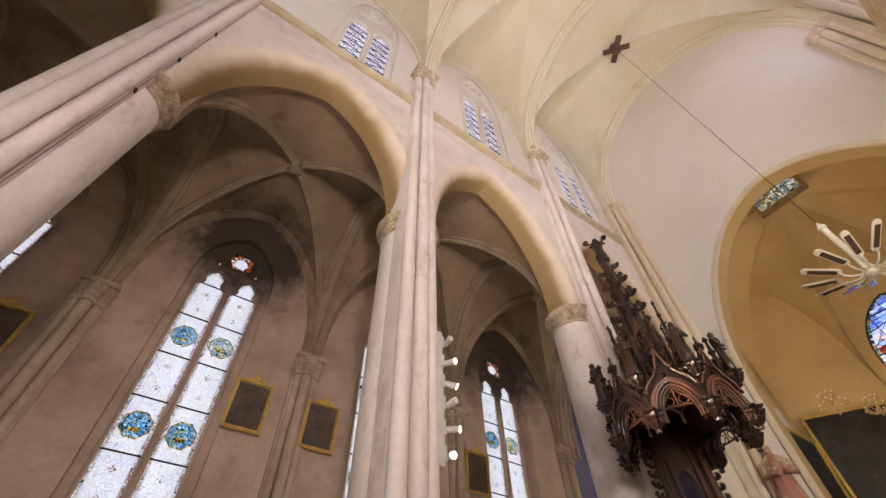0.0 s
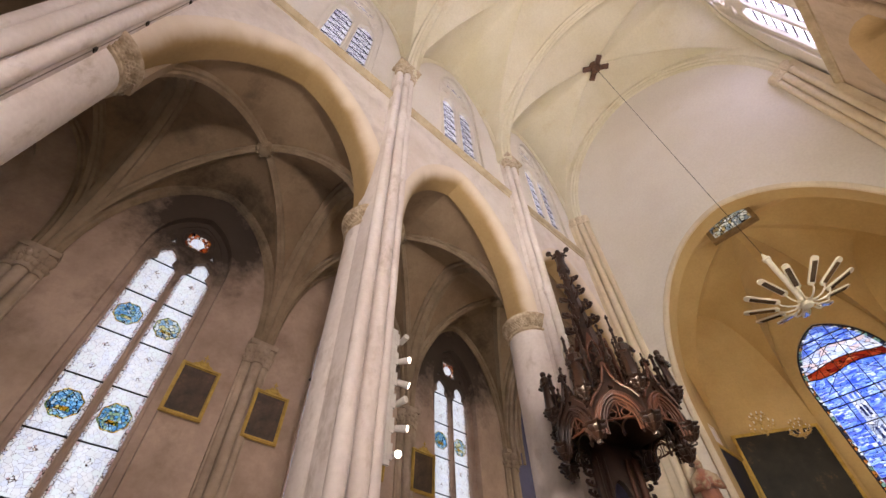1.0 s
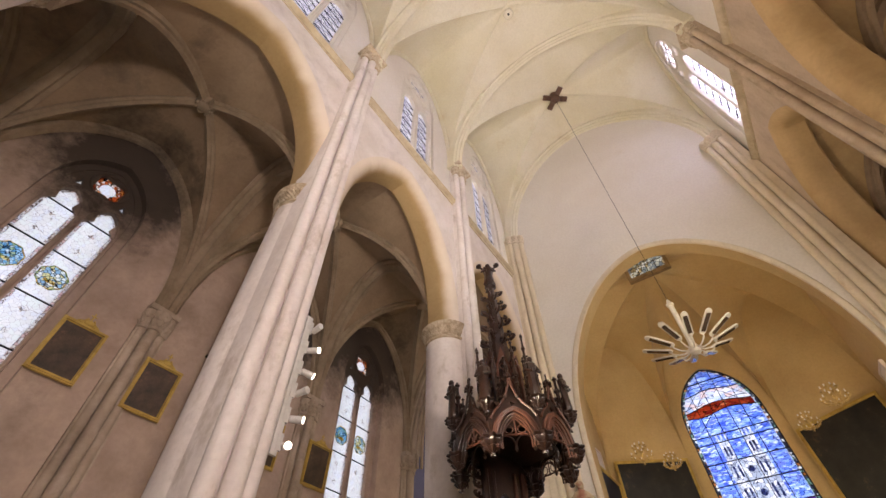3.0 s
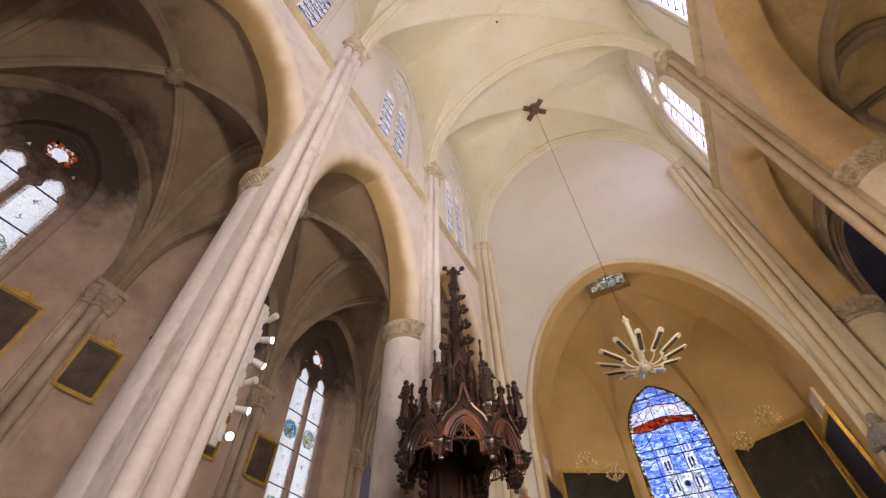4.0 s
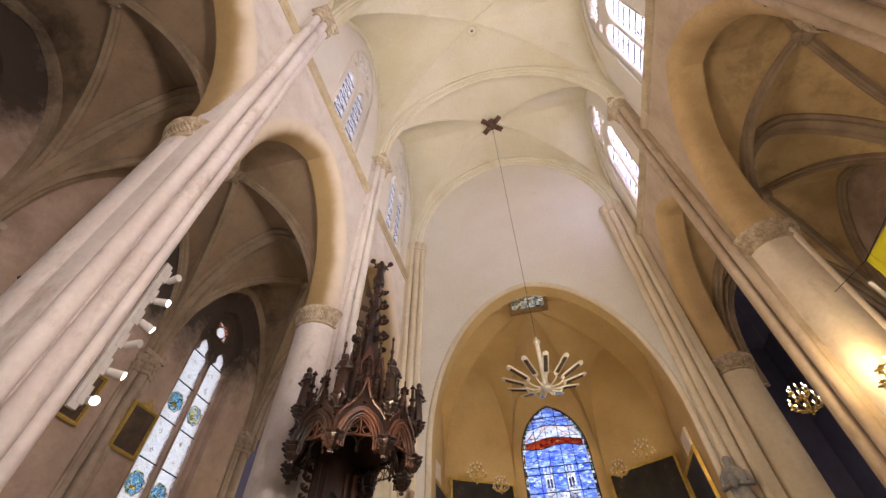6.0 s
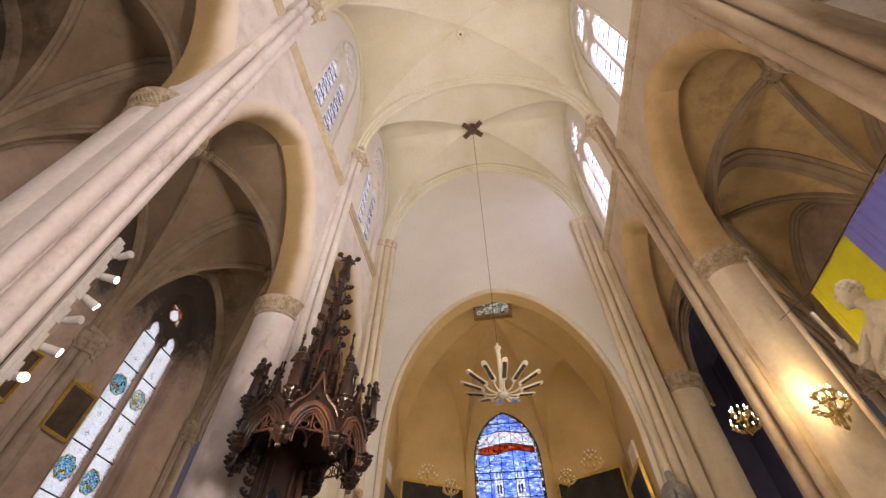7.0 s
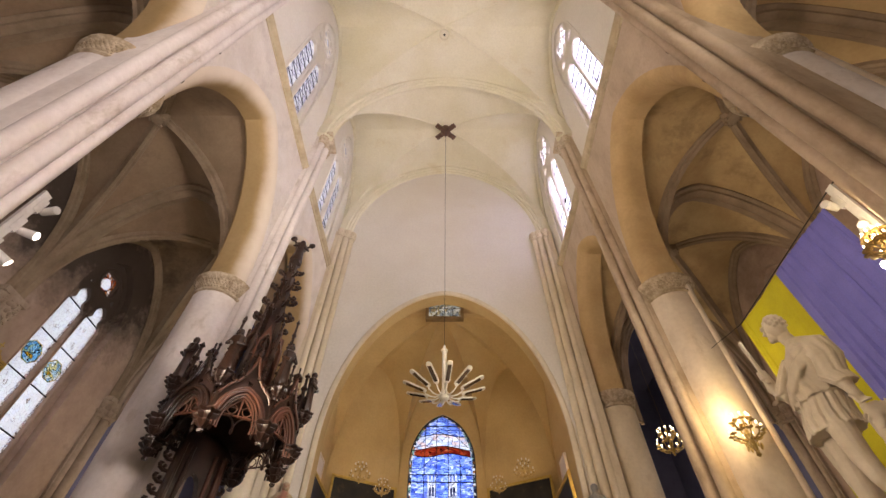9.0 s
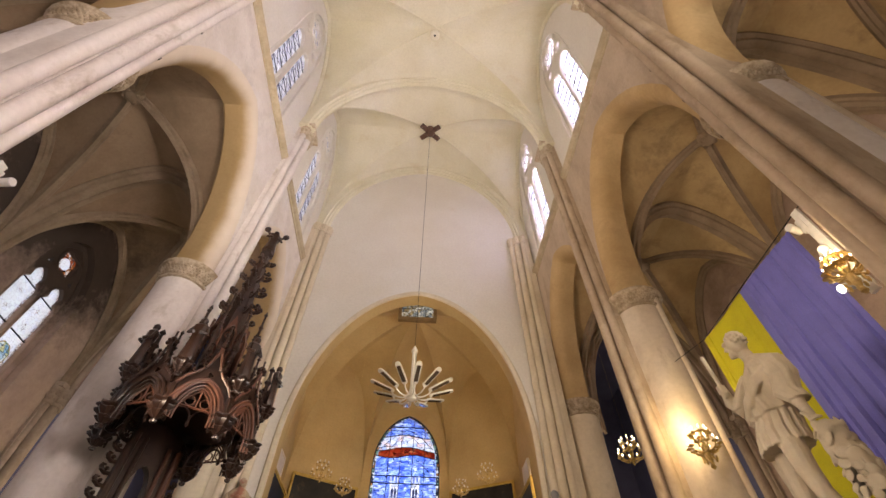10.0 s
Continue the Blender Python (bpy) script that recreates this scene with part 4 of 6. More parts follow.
def aisle_window(side, word, k, mid):
    root = thing(f"window_{word}_aisle_{k}", (0, 0, 0), "tall two-light traceried window of white grisaille glass with coloured medallions", "window", kind="structure")
    sf = side_frame(side)
    bm = bmesh.new()
    w, top, spring, rise = 0.64, 9.56, 8.89, 0.67
    holes = [lancet(mid + s * 0.39, 2.66, top, w) for s in (-1, 1)]
    holes.append(circle(mid, 10.12, 0.31, 32, math.pi / 4, 4, 0.14))
    holes += [[(mid + s * 0.40, 9.76), (mid + s * 0.55, 9.72), (mid + s * 0.47, 9.92)] for s in (-1, 1)]
    plate(bm, aisle_window_outline(mid, -0.005), holes, AISLE_X + 0.22, AISLE_X + 0.36, sf)
    # cusps that make trefoil heads
    for s in (-1, 1):
        for q in (-1, 1):
            cu = mid + s * 0.39
            tip = [(cu + q * 0.33, 8.98), (cu + q * 0.165, 9.15), (cu + q * 0.215, 9.42)]
            plate(bm, tip if q < 0 else tip[::-1], [], AISLE_X + 0.225, AISLE_X + 0.29, sf)
    # tracery takes the wall's black patch, so its backlit darkness is painted in
    part("tracery", bm, AISLE, root, "brown stone bar tracery, blackened at some heads as if backlit", smooth=30)
    bm = bmesh.new()
    for s in (-1, 1):
        line = lancet(mid + s * 0.39, 2.66, top + 0.03, w + 0.06)
        tube(bm, [(at_x(side, AISLE_X + 0.21), u, v) for u, v in line[1:] + line[:1]], 0.025, 6)
    tube(bm, [(at_x(side, AISLE_X + 0.21), u, v) for u, v in circle(mid, 10.12, 0.38, 28) + [(mid + 0.38, 10.12)]], 0.028, 6)
    part("tracery_roll", bm, AISLE, root)
    bars = [2.66, 3.1, 4.08, 5.05, 6.07, 7.06, 8.08, 9.07, top]
    x = AISLE_X + 0.3
    for s in (-1, 1):
        cu = mid + s * 0.39
        for i, (a, b) in enumerate(zip(bars, bars[1:])):
            zc, medal = (a + b) / 2, i in (3, 5)
            cut = [circle(cu, zc, 0.262, 32, 0.39, 8, 0.05)] if medal else [circle(cu, a + dz * (b - a), 0.055, 16, 0, 4, 0.4) for dz in (0.25, 0.72)] if i in (1, 2, 4, 6) else []
            pane("pane", [band(cu, a + 0.008, b - 0.008, w, spring, rise, 0.35, inset=0.058)], x, sf, G_CLEAR, root, cut)
            pane("border_pane", ring_band(cu, a + 0.008, b - 0.008, w, spring, rise, 0.35, 0.056), x, sf, G_BORDER, root)
            if medal:
                pane("medallion_rim", [circle(cu, zc, 0.26, 32, 0.39, 8, 0.05)], x, sf, G_GOLD, root, [circle(cu, zc, 0.235, 32, 0.39, 8, 0.05)])
                pane("medallion", [circle(cu, zc, 0.233, 32, 0.39, 8, 0.05)], x, sf, G_BLUE if (s < 0 or i == 3) else G_PALEBLUE, root, [[(cu - 0.12, zc - 0.13), (cu + 0.12, zc - 0.13), (cu + 0.09, zc - 0.05), (cu - 0.09, zc - 0.06)]])
                pane("medallion_figure", [[(cu - 0.12, zc - 0.13), (cu + 0.12, zc - 0.13), (cu + 0.09, zc - 0.05), (cu - 0.09, zc - 0.06)]], x, sf, G_GOLD, root)
            elif i in (1, 2, 4, 6):
                for dz in (0.25, 0.72):
                    pane("ornament", [circle(cu, a + dz * (b - a), 0.053, 16, 0, 4, 0.4)], x, sf, G_BORDER, root)
        bm = bmesh.new()
        for c in bars[1:-1]:
            tube(bm, [(at_x(side, x - 0.02), cu - 0.33, c), (at_x(side, x - 0.02), cu + 0.33, c)], 0.017, 6)
        part("saddle_bar", bm, IRON, root)
    pane("rose_pane", [circle(mid, 10.12, 0.36, 32)], x + 0.02, sf, G_ROSE, root, [circle(mid, 10.12, 0.165, 24)])
    pane("rose_centre", [circle(mid, 10.12, 0.16, 24)], x + 0.02, sf, G_CLEAR, root)
    for s in (-1, 1):
        pane("spandrel_pane", [[(mid + s * 0.38, 9.74), (mid + s * 0.58, 9.7), (mid + s * 0.47, 9.95)]], x + 0.02, sf, G_CLEAR, root)


for side, word in SIDES:
    for k, (ya, yb) in enumerate(zip(PIERS, PIERS[1:])):
        clerestory_window(side, word, k, WINDOW_MIDS[k])
        aisle_window(side, word, k, AISLE_MIDS[k])

# apse window: sea-blue scene with two pale towers under a red and white sky
root = thing("window_apse", (0, 0, 0), "pointed stained glass window with blue waves, red band and two pale towers", "window", kind="structure")
Y_GLASS = 16.9 + 0.15
HALF, SPR, RIS = 2.54, 8.75, 1.95
rows_z = [5.2, 6.1, 6.82, 7.48, 8.1, 8.36, 9.08, 9.34, 9.86, 10.24, 10.68]
# wavy joints of the red and white bands: height, swing, pace and start along the window
BENDS = {9.08: (0.07, 3.4, 0.6), 9.34: (0.09, 2.5, 1.57), 9.86: (0.06, 3.6, 2.0)}


def joint(z, u):
    a, b, c = BENDS[z] if z in BENDS else (0.0, 0.0, 0.0)
    return z + a * math.sin(b * u + c)


PLAIN = [(-1.14, -0.68, 0), (-0.68, -0.23, 0), (-0.23, 0.23, 0), (0.23, 0.68, 0), (0.68, 1.14, 0)]
LOW = [(-1.14, -0.6, 0), (-0.6, -0.17, 1), (-0.17, 0.17, 1), (0.17, 0.6, 1), (0.6, 1.14, 0)]
UP = [(-1.14, -0.54, 0), (-0.54, -0.23, 1), (-0.23, 0.23, 0), (0.23, 0.54, 1), (0.54, 1.14, 0)]
TOPS = [(-1.14, -0.55, 0), (-0.55, -0.49, 1), (-0.49, -0.41, 0), (-0.41, -0.36, 1), (-0.36, -0.28, 0), (-0.28, -0.22, 1), (-0.22, 0.22, 0), (0.22, 0.28, 1), (0.28, 0.36, 0), (0.36, 0.41, 1), (0.41, 0.49, 0), (0.49, 0.55, 1), (0.55, 1.14, 0)]
ZONES = [(G_PURPLE, PLAIN), (G_SEA, LOW), (G_SEA, LOW), (G_SEA, UP), (G_SEA, TOPS), (G_SEA, PLAIN), (G_RED, PLAIN), (G_CLOUD, PLAIN), (G_SEA, PLAIN), (G_SEA, PLAIN)]
for (za, zb), (zone, cells) in zip(zip(rows_z, rows_z[1:]), ZONES):
    for ua, ub, tower in cells:
        span = []
        for i in range(13):
            u = ua + 0.006 + (ub - ua - 0.012) * i / 12
            top = SPR + RIS * arc(min(1.0, (abs(u) + 0.13) / (HALF / 2)), 0.3)
            lo, hi = joint(za, u) + 0.006, min(joint(zb, u) - 0.006, top)
            if hi - lo > 0.01:
                span.append((u, lo, hi))
        if len(span) < 2:
            continue
        slots = []
        if tower and ub - ua > 0.25 and abs(ua + ub) > 0.2:
            for f in (0.33, 0.67):
                c = ua + (ub - ua) * f
                slots.append([(c - 0.035, za + 0.15), (c + 0.035, za + 0.15), (c + 0.035, zb - 0.2), (c, zb - 0.14), (c - 0.035, zb - 0.2)])
        elif tower and abs(ua + ub) < 0.1:
            slots.append(circle(0, (za + zb) / 2, 0.1, 14))
        pane("pane", [[(u, lo) for u, lo, hi in span] + [(u, hi) for u, lo, hi in reversed(span)]], Y_GLASS, ACROSS, G_TOWER if tower else zone, root, slots)
        for o in slots:
            pane("opening_pane", [o], Y_GLASS, ACROSS, G_DUSK, root)
for za, zb in zip(rows_z, rows_z[1:]):
    pane("border_pane", ring_band(0, za, zb - 0.004, HALF, SPR, RIS, 0.3, 0.12), Y_GLASS, ACROSS, G_BEAD, root)
bm = bmesh.new()
for z in rows_z[1:-1]:
    hw = half_at(z, HALF, SPR, RIS, 0.3)
    tube(bm, [(hw * (i / 10 - 1), Y_GLASS - 0.02, joint(z, hw * (i / 10 - 1))) for i in range(21)], 0.016, 6)
for u in (-0.68, -0.23, 0.23, 0.68):
    top = SPR + RIS * arc(abs(u) / 1.27, 0.3)
    tube(bm, [(u, Y_GLASS - 0.02, 5.2), (u, Y_GLASS - 0.02, top)], 0.012, 6)
outline = APSE_WIN[1:] + APSE_WIN[:1]
tube(bm, [(u, Y_GLASS - 0.04, v) for u, v in outline], 0.035, 6)
# intersecting curved leads in the head
for s in (-1, 1):
    for reach, low, rise in ((1.1, 8.84, 1.25), (1.15, 9.24, 0.98), (0.9, 8.5, 0.95)):
        pts = []
        for i in range(15):
            t = i / 14
            u, z = s * (reach - 1.9 * t), low + rise * math.sin(t * 1.9)
            if z < SPR + RIS - 0.1 and abs(u) < half_at(z, HALF, SPR, RIS, 0.3) - 0.1:
                pts.append((u, Y_GLASS - 0.015, z))
        if len(pts) > 2:
            tube(bm, pts, 0.009, 5)
part("window_frame", bm, IRON, root)

# choir roof light just inside the arch
SKY_M = pose(0.08, 12.5, 12.57, 118, 0, 0)
root = thing("window_choir_roof", (0, 0, 0), "small rectangular leaded roof light with blue and gold glass", "window", kind="structure")
bm = bmesh.new()
plate(bm, [(-0.72, -0.42), (0.72, -0.42), (0.72, 0.42), (-0.72, 0.42)], [[(-0.6, -0.3), (0.6, -0.3), (0.6, 0.3), (-0.6, 0.3)]], -0.4, 0.06, SKY_M)
part("window_frame", bm, material("roof_light_wood", (0.30, 0.2, 0.09), (0.2, 0.13, 0.06), 4), root, smooth=0)
for i in range(4):
    for j in range(2):
        u, v = -0.6 + 0.3 * i, -0.3 + 0.3 * j
        pane("pane", [[(u + 0.01, v + 0.01), (u + 0.29, v + 0.01), (u + 0.29, v + 0.29), (u + 0.01, v + 0.29)]], 0.0, SKY_M, G_ROOF, root)
bm = bmesh.new()
for u in (-0.3, 0.0, 0.3):
    tube(bm, [SKY_M @ Vector((u, -0.3, 0.02)), SKY_M @ Vector((u, 0.3, 0.02))], 0.012, 6)
tube(bm, [SKY_M @ Vector((-0.6, 0, 0.02)), SKY_M @ Vector((0.6, 0, 0.02))], 0.012, 6)
part("glazing_bar", bm, IRON, root)

# ---- materials of the furnishings ----
WOOD = material("dark_carved_walnut", (0.036, 0.017, 0.011), (0.014, 0.007, 0.005), 5.0, rough=0.3, bump=0.35, grain=30, spec=0.5)
WOOD_RED = material("reddish_oak", (0.13, 0.05, 0.028), (0.06, 0.023, 0.014), 4.0, rough=0.42, bump=0.3, grain=26, spec=0.5, streak=0.2)
WHITE_PAINT = material("white_lacquer", (0.80, 0.74, 0.60), (0.74, 0.68, 0.54), 3.0, rough=0.35, bump=0.05, spec=0.5)
GILT = material("aged_gilding", (0.62, 0.44, 0.12), (0.42, 0.28, 0.07), 5.0, rough=0.45, metal=0.45, bump=0.3)
BRASS = material("bright_brass", (0.66, 0.48, 0.2), (0.42, 0.29, 0.11), 9.0, rough=0.38, metal=0.6, bump=0.1)
MARBLE = material("cream_limestone", (0.68, 0.60, 0.46), (0.56, 0.48, 0.35), 2.2, rough=0.6, bump=0.12, stain=(0.38, 0.30, 0.2), stain_scale=2.2, stain_lo=0.6, stain_hi=0.8)
CANVAS = material("darkened_oil_painting", (0.10, 0.068, 0.045), (0.035, 0.026, 0.022), 3.5, rough=0.4, bump=0.05, stain=(0.22, 0.12, 0.075), stain_scale=3.0, stain_lo=0.56, stain_hi=0.7, spec=0.5)
CANVAS_DARK = material("large_dark_oil_painting", (0.022, 0.021, 0.02), (0.007, 0.007, 0.008), 1.6, rough=0.45, bump=0.05, stain=(0.12, 0.06, 0.035), stain_scale=1.6, stain_lo=0.58, stain_hi=0.7, spec=0.35)
BLUE_CLOTH = material("blue_flag_cloth", (0.19, 0.19, 0.6), (0.17, 0.17, 0.55), 3.0, rough=0.8, bump=0.1, grain=60)
YELLOW_CLOTH = material("yellow_flag_cloth", (0.55, 0.52, 0.02), (0.48, 0.45, 0.02), 3.0, rough=0.8, bump=0.1, grain=60)
LAMP_WHITE = material("white_lamp_housing", (0.78, 0.76, 0.72), (0.7, 0.68, 0.64), 8.0, rough=0.4, bump=0.02)
CABLE = material("dark_cable", (0.05, 0.045, 0.04), (0.03, 0.03, 0.03), 6)
BLACK_IRON = material("dark_bronze_hook", (0.16, 0.09, 0.06), (0.1, 0.055, 0.04), 6, rough=0.5)


def glow(name, color, strength):
    m = bpy.data.materials.new(name)
    m.use_nodes = True
    b = m.node_tree.nodes["Principled BSDF"]
    b.inputs["Emission Color"].default_value = (*color, 1)
    b.inputs["Emission Strength"].default_value = strength
    return m


BULB = glow("lit_candle_bulb", (1.0, 0.78, 0.45), 9)
SPOT_FACE = glow("lit_spot_lens", (1.0, 0.9, 0.75), 6)

# ---- hanging chandelier on a long cord ----
CH = Vector((0.1, 8.93, 0.0))
root = thing("chandelier", CH, "white modern chandelier with oblong plates, hung on a long cord", "chandelier")
bm = bmesh.new()
lathe(bm, [(0.04, 6.72), (0.1, 6.75), (0.12, 6.84), (0.07, 6.95), (0.055, 7.05), (0.055, 8.0), (0.08, 8.02), (0.08, 8.07), (0.05, 8.1), (0.02, 8.2)], (0, 0, 0), 16)
part("stem", bm, WHITE_PAINT, root, "white tubular stem like a candle")
bm = bmesh.new()
tube(bm, [(0, 0, 8.15), (0, 0, 14.0), (0, 0, 20.3)], 0.0065, 6)
part("cord", bm, CABLE, root, "thin dark suspension cord")
arm_mesh, plate_mesh, lens_mesh = None, None, None
for i in range(12):
    turn = pose(0, 0, 0, 0, 0, 30 * i + 8)
    bm = bmesh.new()
    tube(bm, [(0.05, 0, 6.85), (0.2, 0, 6.78), (0.32, 0, 6.79), (0.42, 0, 6.84), (0.46, 0, 6.92)], 0.016, 8)
    arm = part("arm", bm, WHITE_PAINT, root, m=turn)
    pm = turn @ Matrix.Translation((0.46, 0, 6.93)) @ Matrix.Rotation(radians(70), 4, "Y")
    bm = bmesh.new()
    plate(bm, [(0.065 * math.cos(a), 0.0 + 0.065 * math.sin(a)) for a in (math.pi + math.pi * j / 8 for j in range(9))] + [(0.065 * math.cos(a), 0.46 + 0.065 * math.sin(a)) for a in (math.pi * j / 8 for j in range(9))], [], -0.016, 0.016, Matrix(((0, 0, 1, 0), (1, 0, 0, 0), (0, 1, 0, 0), (0, 0, 0, 1))))
    part("plate", bm, WHITE_PAINT, arm, "oblong lamp plate", m=turn.inverted() @ pm)
    bm = bmesh.new()
    box(bm, (0.02, 0, 0.22), (0.012, 0.085, 0.42))
    part("mirror_strip", bm, material("dull_mirror", (0.42, 0.33, 0.25), (0.26, 0.2, 0.15), 4, rough=0.2, metal=0.8) if i == 0 else bpy.data.materials["dull_mirror"], arm, "dark reflective strip", m=turn.inverted() @ pm, smooth=0)

root = thing("ceiling_hook", (0.1, 8.93, 20.2), "dark cross-shaped bracket on the vault crown", "bracket")
bm = bmesh.new()
for a in (38, -38):
    box(bm, (0, 0, 0.0), (1.05, 0.2, 0.1), Matrix.Rotation(radians(a), 4, "Z"))
part("cross_plate", bm, BLACK_IRON, root, smooth=0)
bm = bmesh.new()
lathe(bm, [(0.05, -0.2), (0.16, -0.15), (0.22, -0.04), (0.22, 0.3)], n=16)
part("hub", bm, BLACK_IRON, root)
root = thing("vault_boss", (0.05, 4.85, 20.38), "small round boss with a dark hole at the vault crown", "boss")
bm = bmesh.new()
lathe(bm, [(0.05, -0.02), (0.05, -0.06), (0.16, -0.06), (0.2, 0.0), (0.2, 0.15)], n=20)
part("ring", bm, PLASTER, root)
bm = bmesh.new()
lathe(bm, [(0.03, -0.1), (0.045, -0.07), (0.045, 0.0)], n=10)
part("socket", bm, CABLE, root)

# ---- framed paintings ----
def painting(at, w, h, normal_angle, label, canvas, crest=True, group="aisle paintings", frame_w=0.07):
    """Local x along the wall, z up, -y out of the wall."""
    root = thing("painting", at, label, "painting", group)
    root.rotation_euler = (radians(3), 0, radians(normal_angle))
    m = Matrix(((1, 0, 0, 0), (0, 0, -1, 0), (0, 1, 0, 0), (0, 0, 0, 1)))
    bm = bmesh.new()
    plate(bm, [(-w / 2, 0), (w / 2, 0), (w / 2, h), (-w / 2, h)], [], 0.0, 0.03, m)
    part("canvas", bm, canvas, root, smooth=0)
    bm = bmesh.new()
    f = frame_w
    for d, a, b in ((0.06, f, 0.35 * f), (0.085, 0.72 * f, 0.5 * f)):
        plate(bm, [(-w / 2 - a, -a), (w / 2 + a, -a), (w / 2 + a, h + a), (-w / 2 - a, h + a)], [[(-w / 2 - a + b, -a + b), (w / 2 + a - b, -a + b), (w / 2 + a - b, h + a - b), (-w / 2 - a + b, h + a - b)]], 0.0, d, m)
    plate(bm, [(-w / 2 - 0.4 * f, -0.4 * f), (w / 2 + 0.4 * f, -0.4 * f), (w / 2 + 0.4 * f, h + 0.4 * f), (-w / 2 - 0.4 * f, h + 0.4 * f)], [[(-w / 2, 0), (w / 2, 0), (w / 2, h), (-w / 2, h)]], 0.0, 0.045, m)
    part("frame", bm, GILT, root, "gilded moulded frame", smooth=0)
    bm = bmesh.new()
    box(bm, (0, 0.035 * h + 0.04, 0.9 * h), (0.04, 0.07 * h + 0.12, 0.03))
    box(bm, (0, 0.05, 0.06), (0.3, 0.14, 0.04))
    part("hanger", bm, CABLE, root, smooth=0)
    if crest:
        bm = bmesh.new()
        blob(bm, (0, -0.05, h + f + 0.05), (0.11, 0.03, 0.06))
        for s in (-1, 1):
            blob(bm, (s * 0.13, -0.05, h + f + 0.02), (0.06, 0.025, 0.035))
            tube(bm, [(s * 0.2, -0.05, h + f), (s * 0.1, -0.06, h + f + 0.05), (s * 0.05, -0.06, h + f + 0.12)], 0.015, 6)
        tube(bm, [(0, -0.05, h + f), (0, -0.05, h + f + 0.26)], 0.012, 6)
        tube(bm, [(-0.05, -0.05, h + f + 0.2), (0.05, -0.05, h + f + 0.2)], 0.011, 6)
        part("crest", bm, GILT, root, "gilded crest with small cross")
    return root


STATION = "small dark oil painting in crested gilt frame on aisle wall"
for y in (-2.98, 1.35, 2.92, 5.7, 7.31):
    painting((-AISLE_X + 0.09, y, 5.8), 0.64, 0.9, 90, STATION, CANVAS)

# ---- pulpit canopy of carved dark wood ----
PC = Vector((-2.98, 6.15, 0.0))
root = thing("pulpit_canopy", PC - Vector((0, 0, 0.15)), "tall carved dark wooden Gothic pulpit canopy with spire, gables and figures", "pulpit canopy")
TURN0 = -60.0


def oct_corner(k, r, z):
    a = radians(TURN0 + 22.5 + 45 * k)
    return Vector((r * math.cos(a), r * math.sin(a), z))


def face_frame(k, apothem, z):
    """u along the face, v up, depth outwards."""
    a = radians(TURN0 + 45 * k)
    o, u = Vector((math.cos(a), math.sin(a), 0)), Vector((-math.sin(a), math.cos(a), 0))
    c = o * apothem
    return Matrix(((u.x, 0, o.x, c.x), (u.y, 0, o.y, c.y), (0, 1, 0, z), (0, 0, 0, 1)))


def figurine(bm, m, h, s=1.0):
    lathe_rows = [(0.10, 0.0), (0.12, 0.06), (0.10, 0.3), (0.085, 0.5), (0.11, 0.68), (0.12, 0.78), (0.05, 0.85), (0.04, 0.87)]
    rows = [[m @ Vector((h * r * (1.15 + 0.18 * math.cos(5 * a + z * 4)) * math.cos(a), h * r * (0.85 + 0.12 * math.cos(7 * a)) * math.sin(a), h * z)) for a in (2 * math.pi * i / 16 for i in range(16))] for r, z in lathe_rows]
    vs = grid(bm, rows, True)
    bm.faces.new(vs[0][::-1]), bm.faces.new(vs[-1])
    blob(bm, (0, 0, 0.92 * h), (0.065 * h, 0.07 * h, 0.085 * h), m, 2)
    for q in (-1, 1):
        tube(bm, [m @ Vector((q * 0.12 * h, 0, 0.77 * h)), m @ Vector((q * 0.17 * h, 0.05 * h, 0.6 * h)), m @ Vector((q * 0.05 * h, 0.14 * h, 0.56 * h))], 0.035 * h, 7)


def crocket(bm, p, out, size):
    """A leaf that curls out and up from an edge."""
    out = Vector(out).normalized()
    up = Vector((0, 0, 1))
    side = out.cross(up)
    p = Vector(p)
    tube(bm, [p, p + out * size * 0.6 - up * size * 0.1, p + out * size * 1.15 + up * size * 0.15, p + out * size * 1.2 + up * size * 0.55, p + out * size * 0.85 + up * size * 0.6], [size * 0.2, size * 0.24, size * 0.26, size * 0.2, size * 0.1], 6)
    for s in (-1, 1):
        blob(bm, p + out * size * 0.8 + side * s * size * 0.35 + up * size * 0.2, (size * 0.24,) * 3, sub=1)
    blob(bm, p + out * size * 1.25 + up * size * 0.35, size * 0.26, sub=1)


def pendant(bm, p, r):
    lathe(bm, [(0.02 * r, -1.95 * r), (0.22 * r, -1.9 * r), (0.28 * r, -1.7 * r), (0.15 * r, -1.55 * r), (0.45 * r, -1.35 * r), (0.75 * r, -1.0 * r), (0.6 * r, -0.85 * r), (0.95 * r, -0.6 * r), (1.05 * r, -0.35 * r), (0.8 * r, -0.2 * r), (1.1 * r, 0.0), (1.1 * r, 0.15 * r), (0.7 * r, 0.25 * r)], p, 28, 0.16, 7)


R0 = 0.93
AP0 = R0 * math.cos(math.pi / 8)


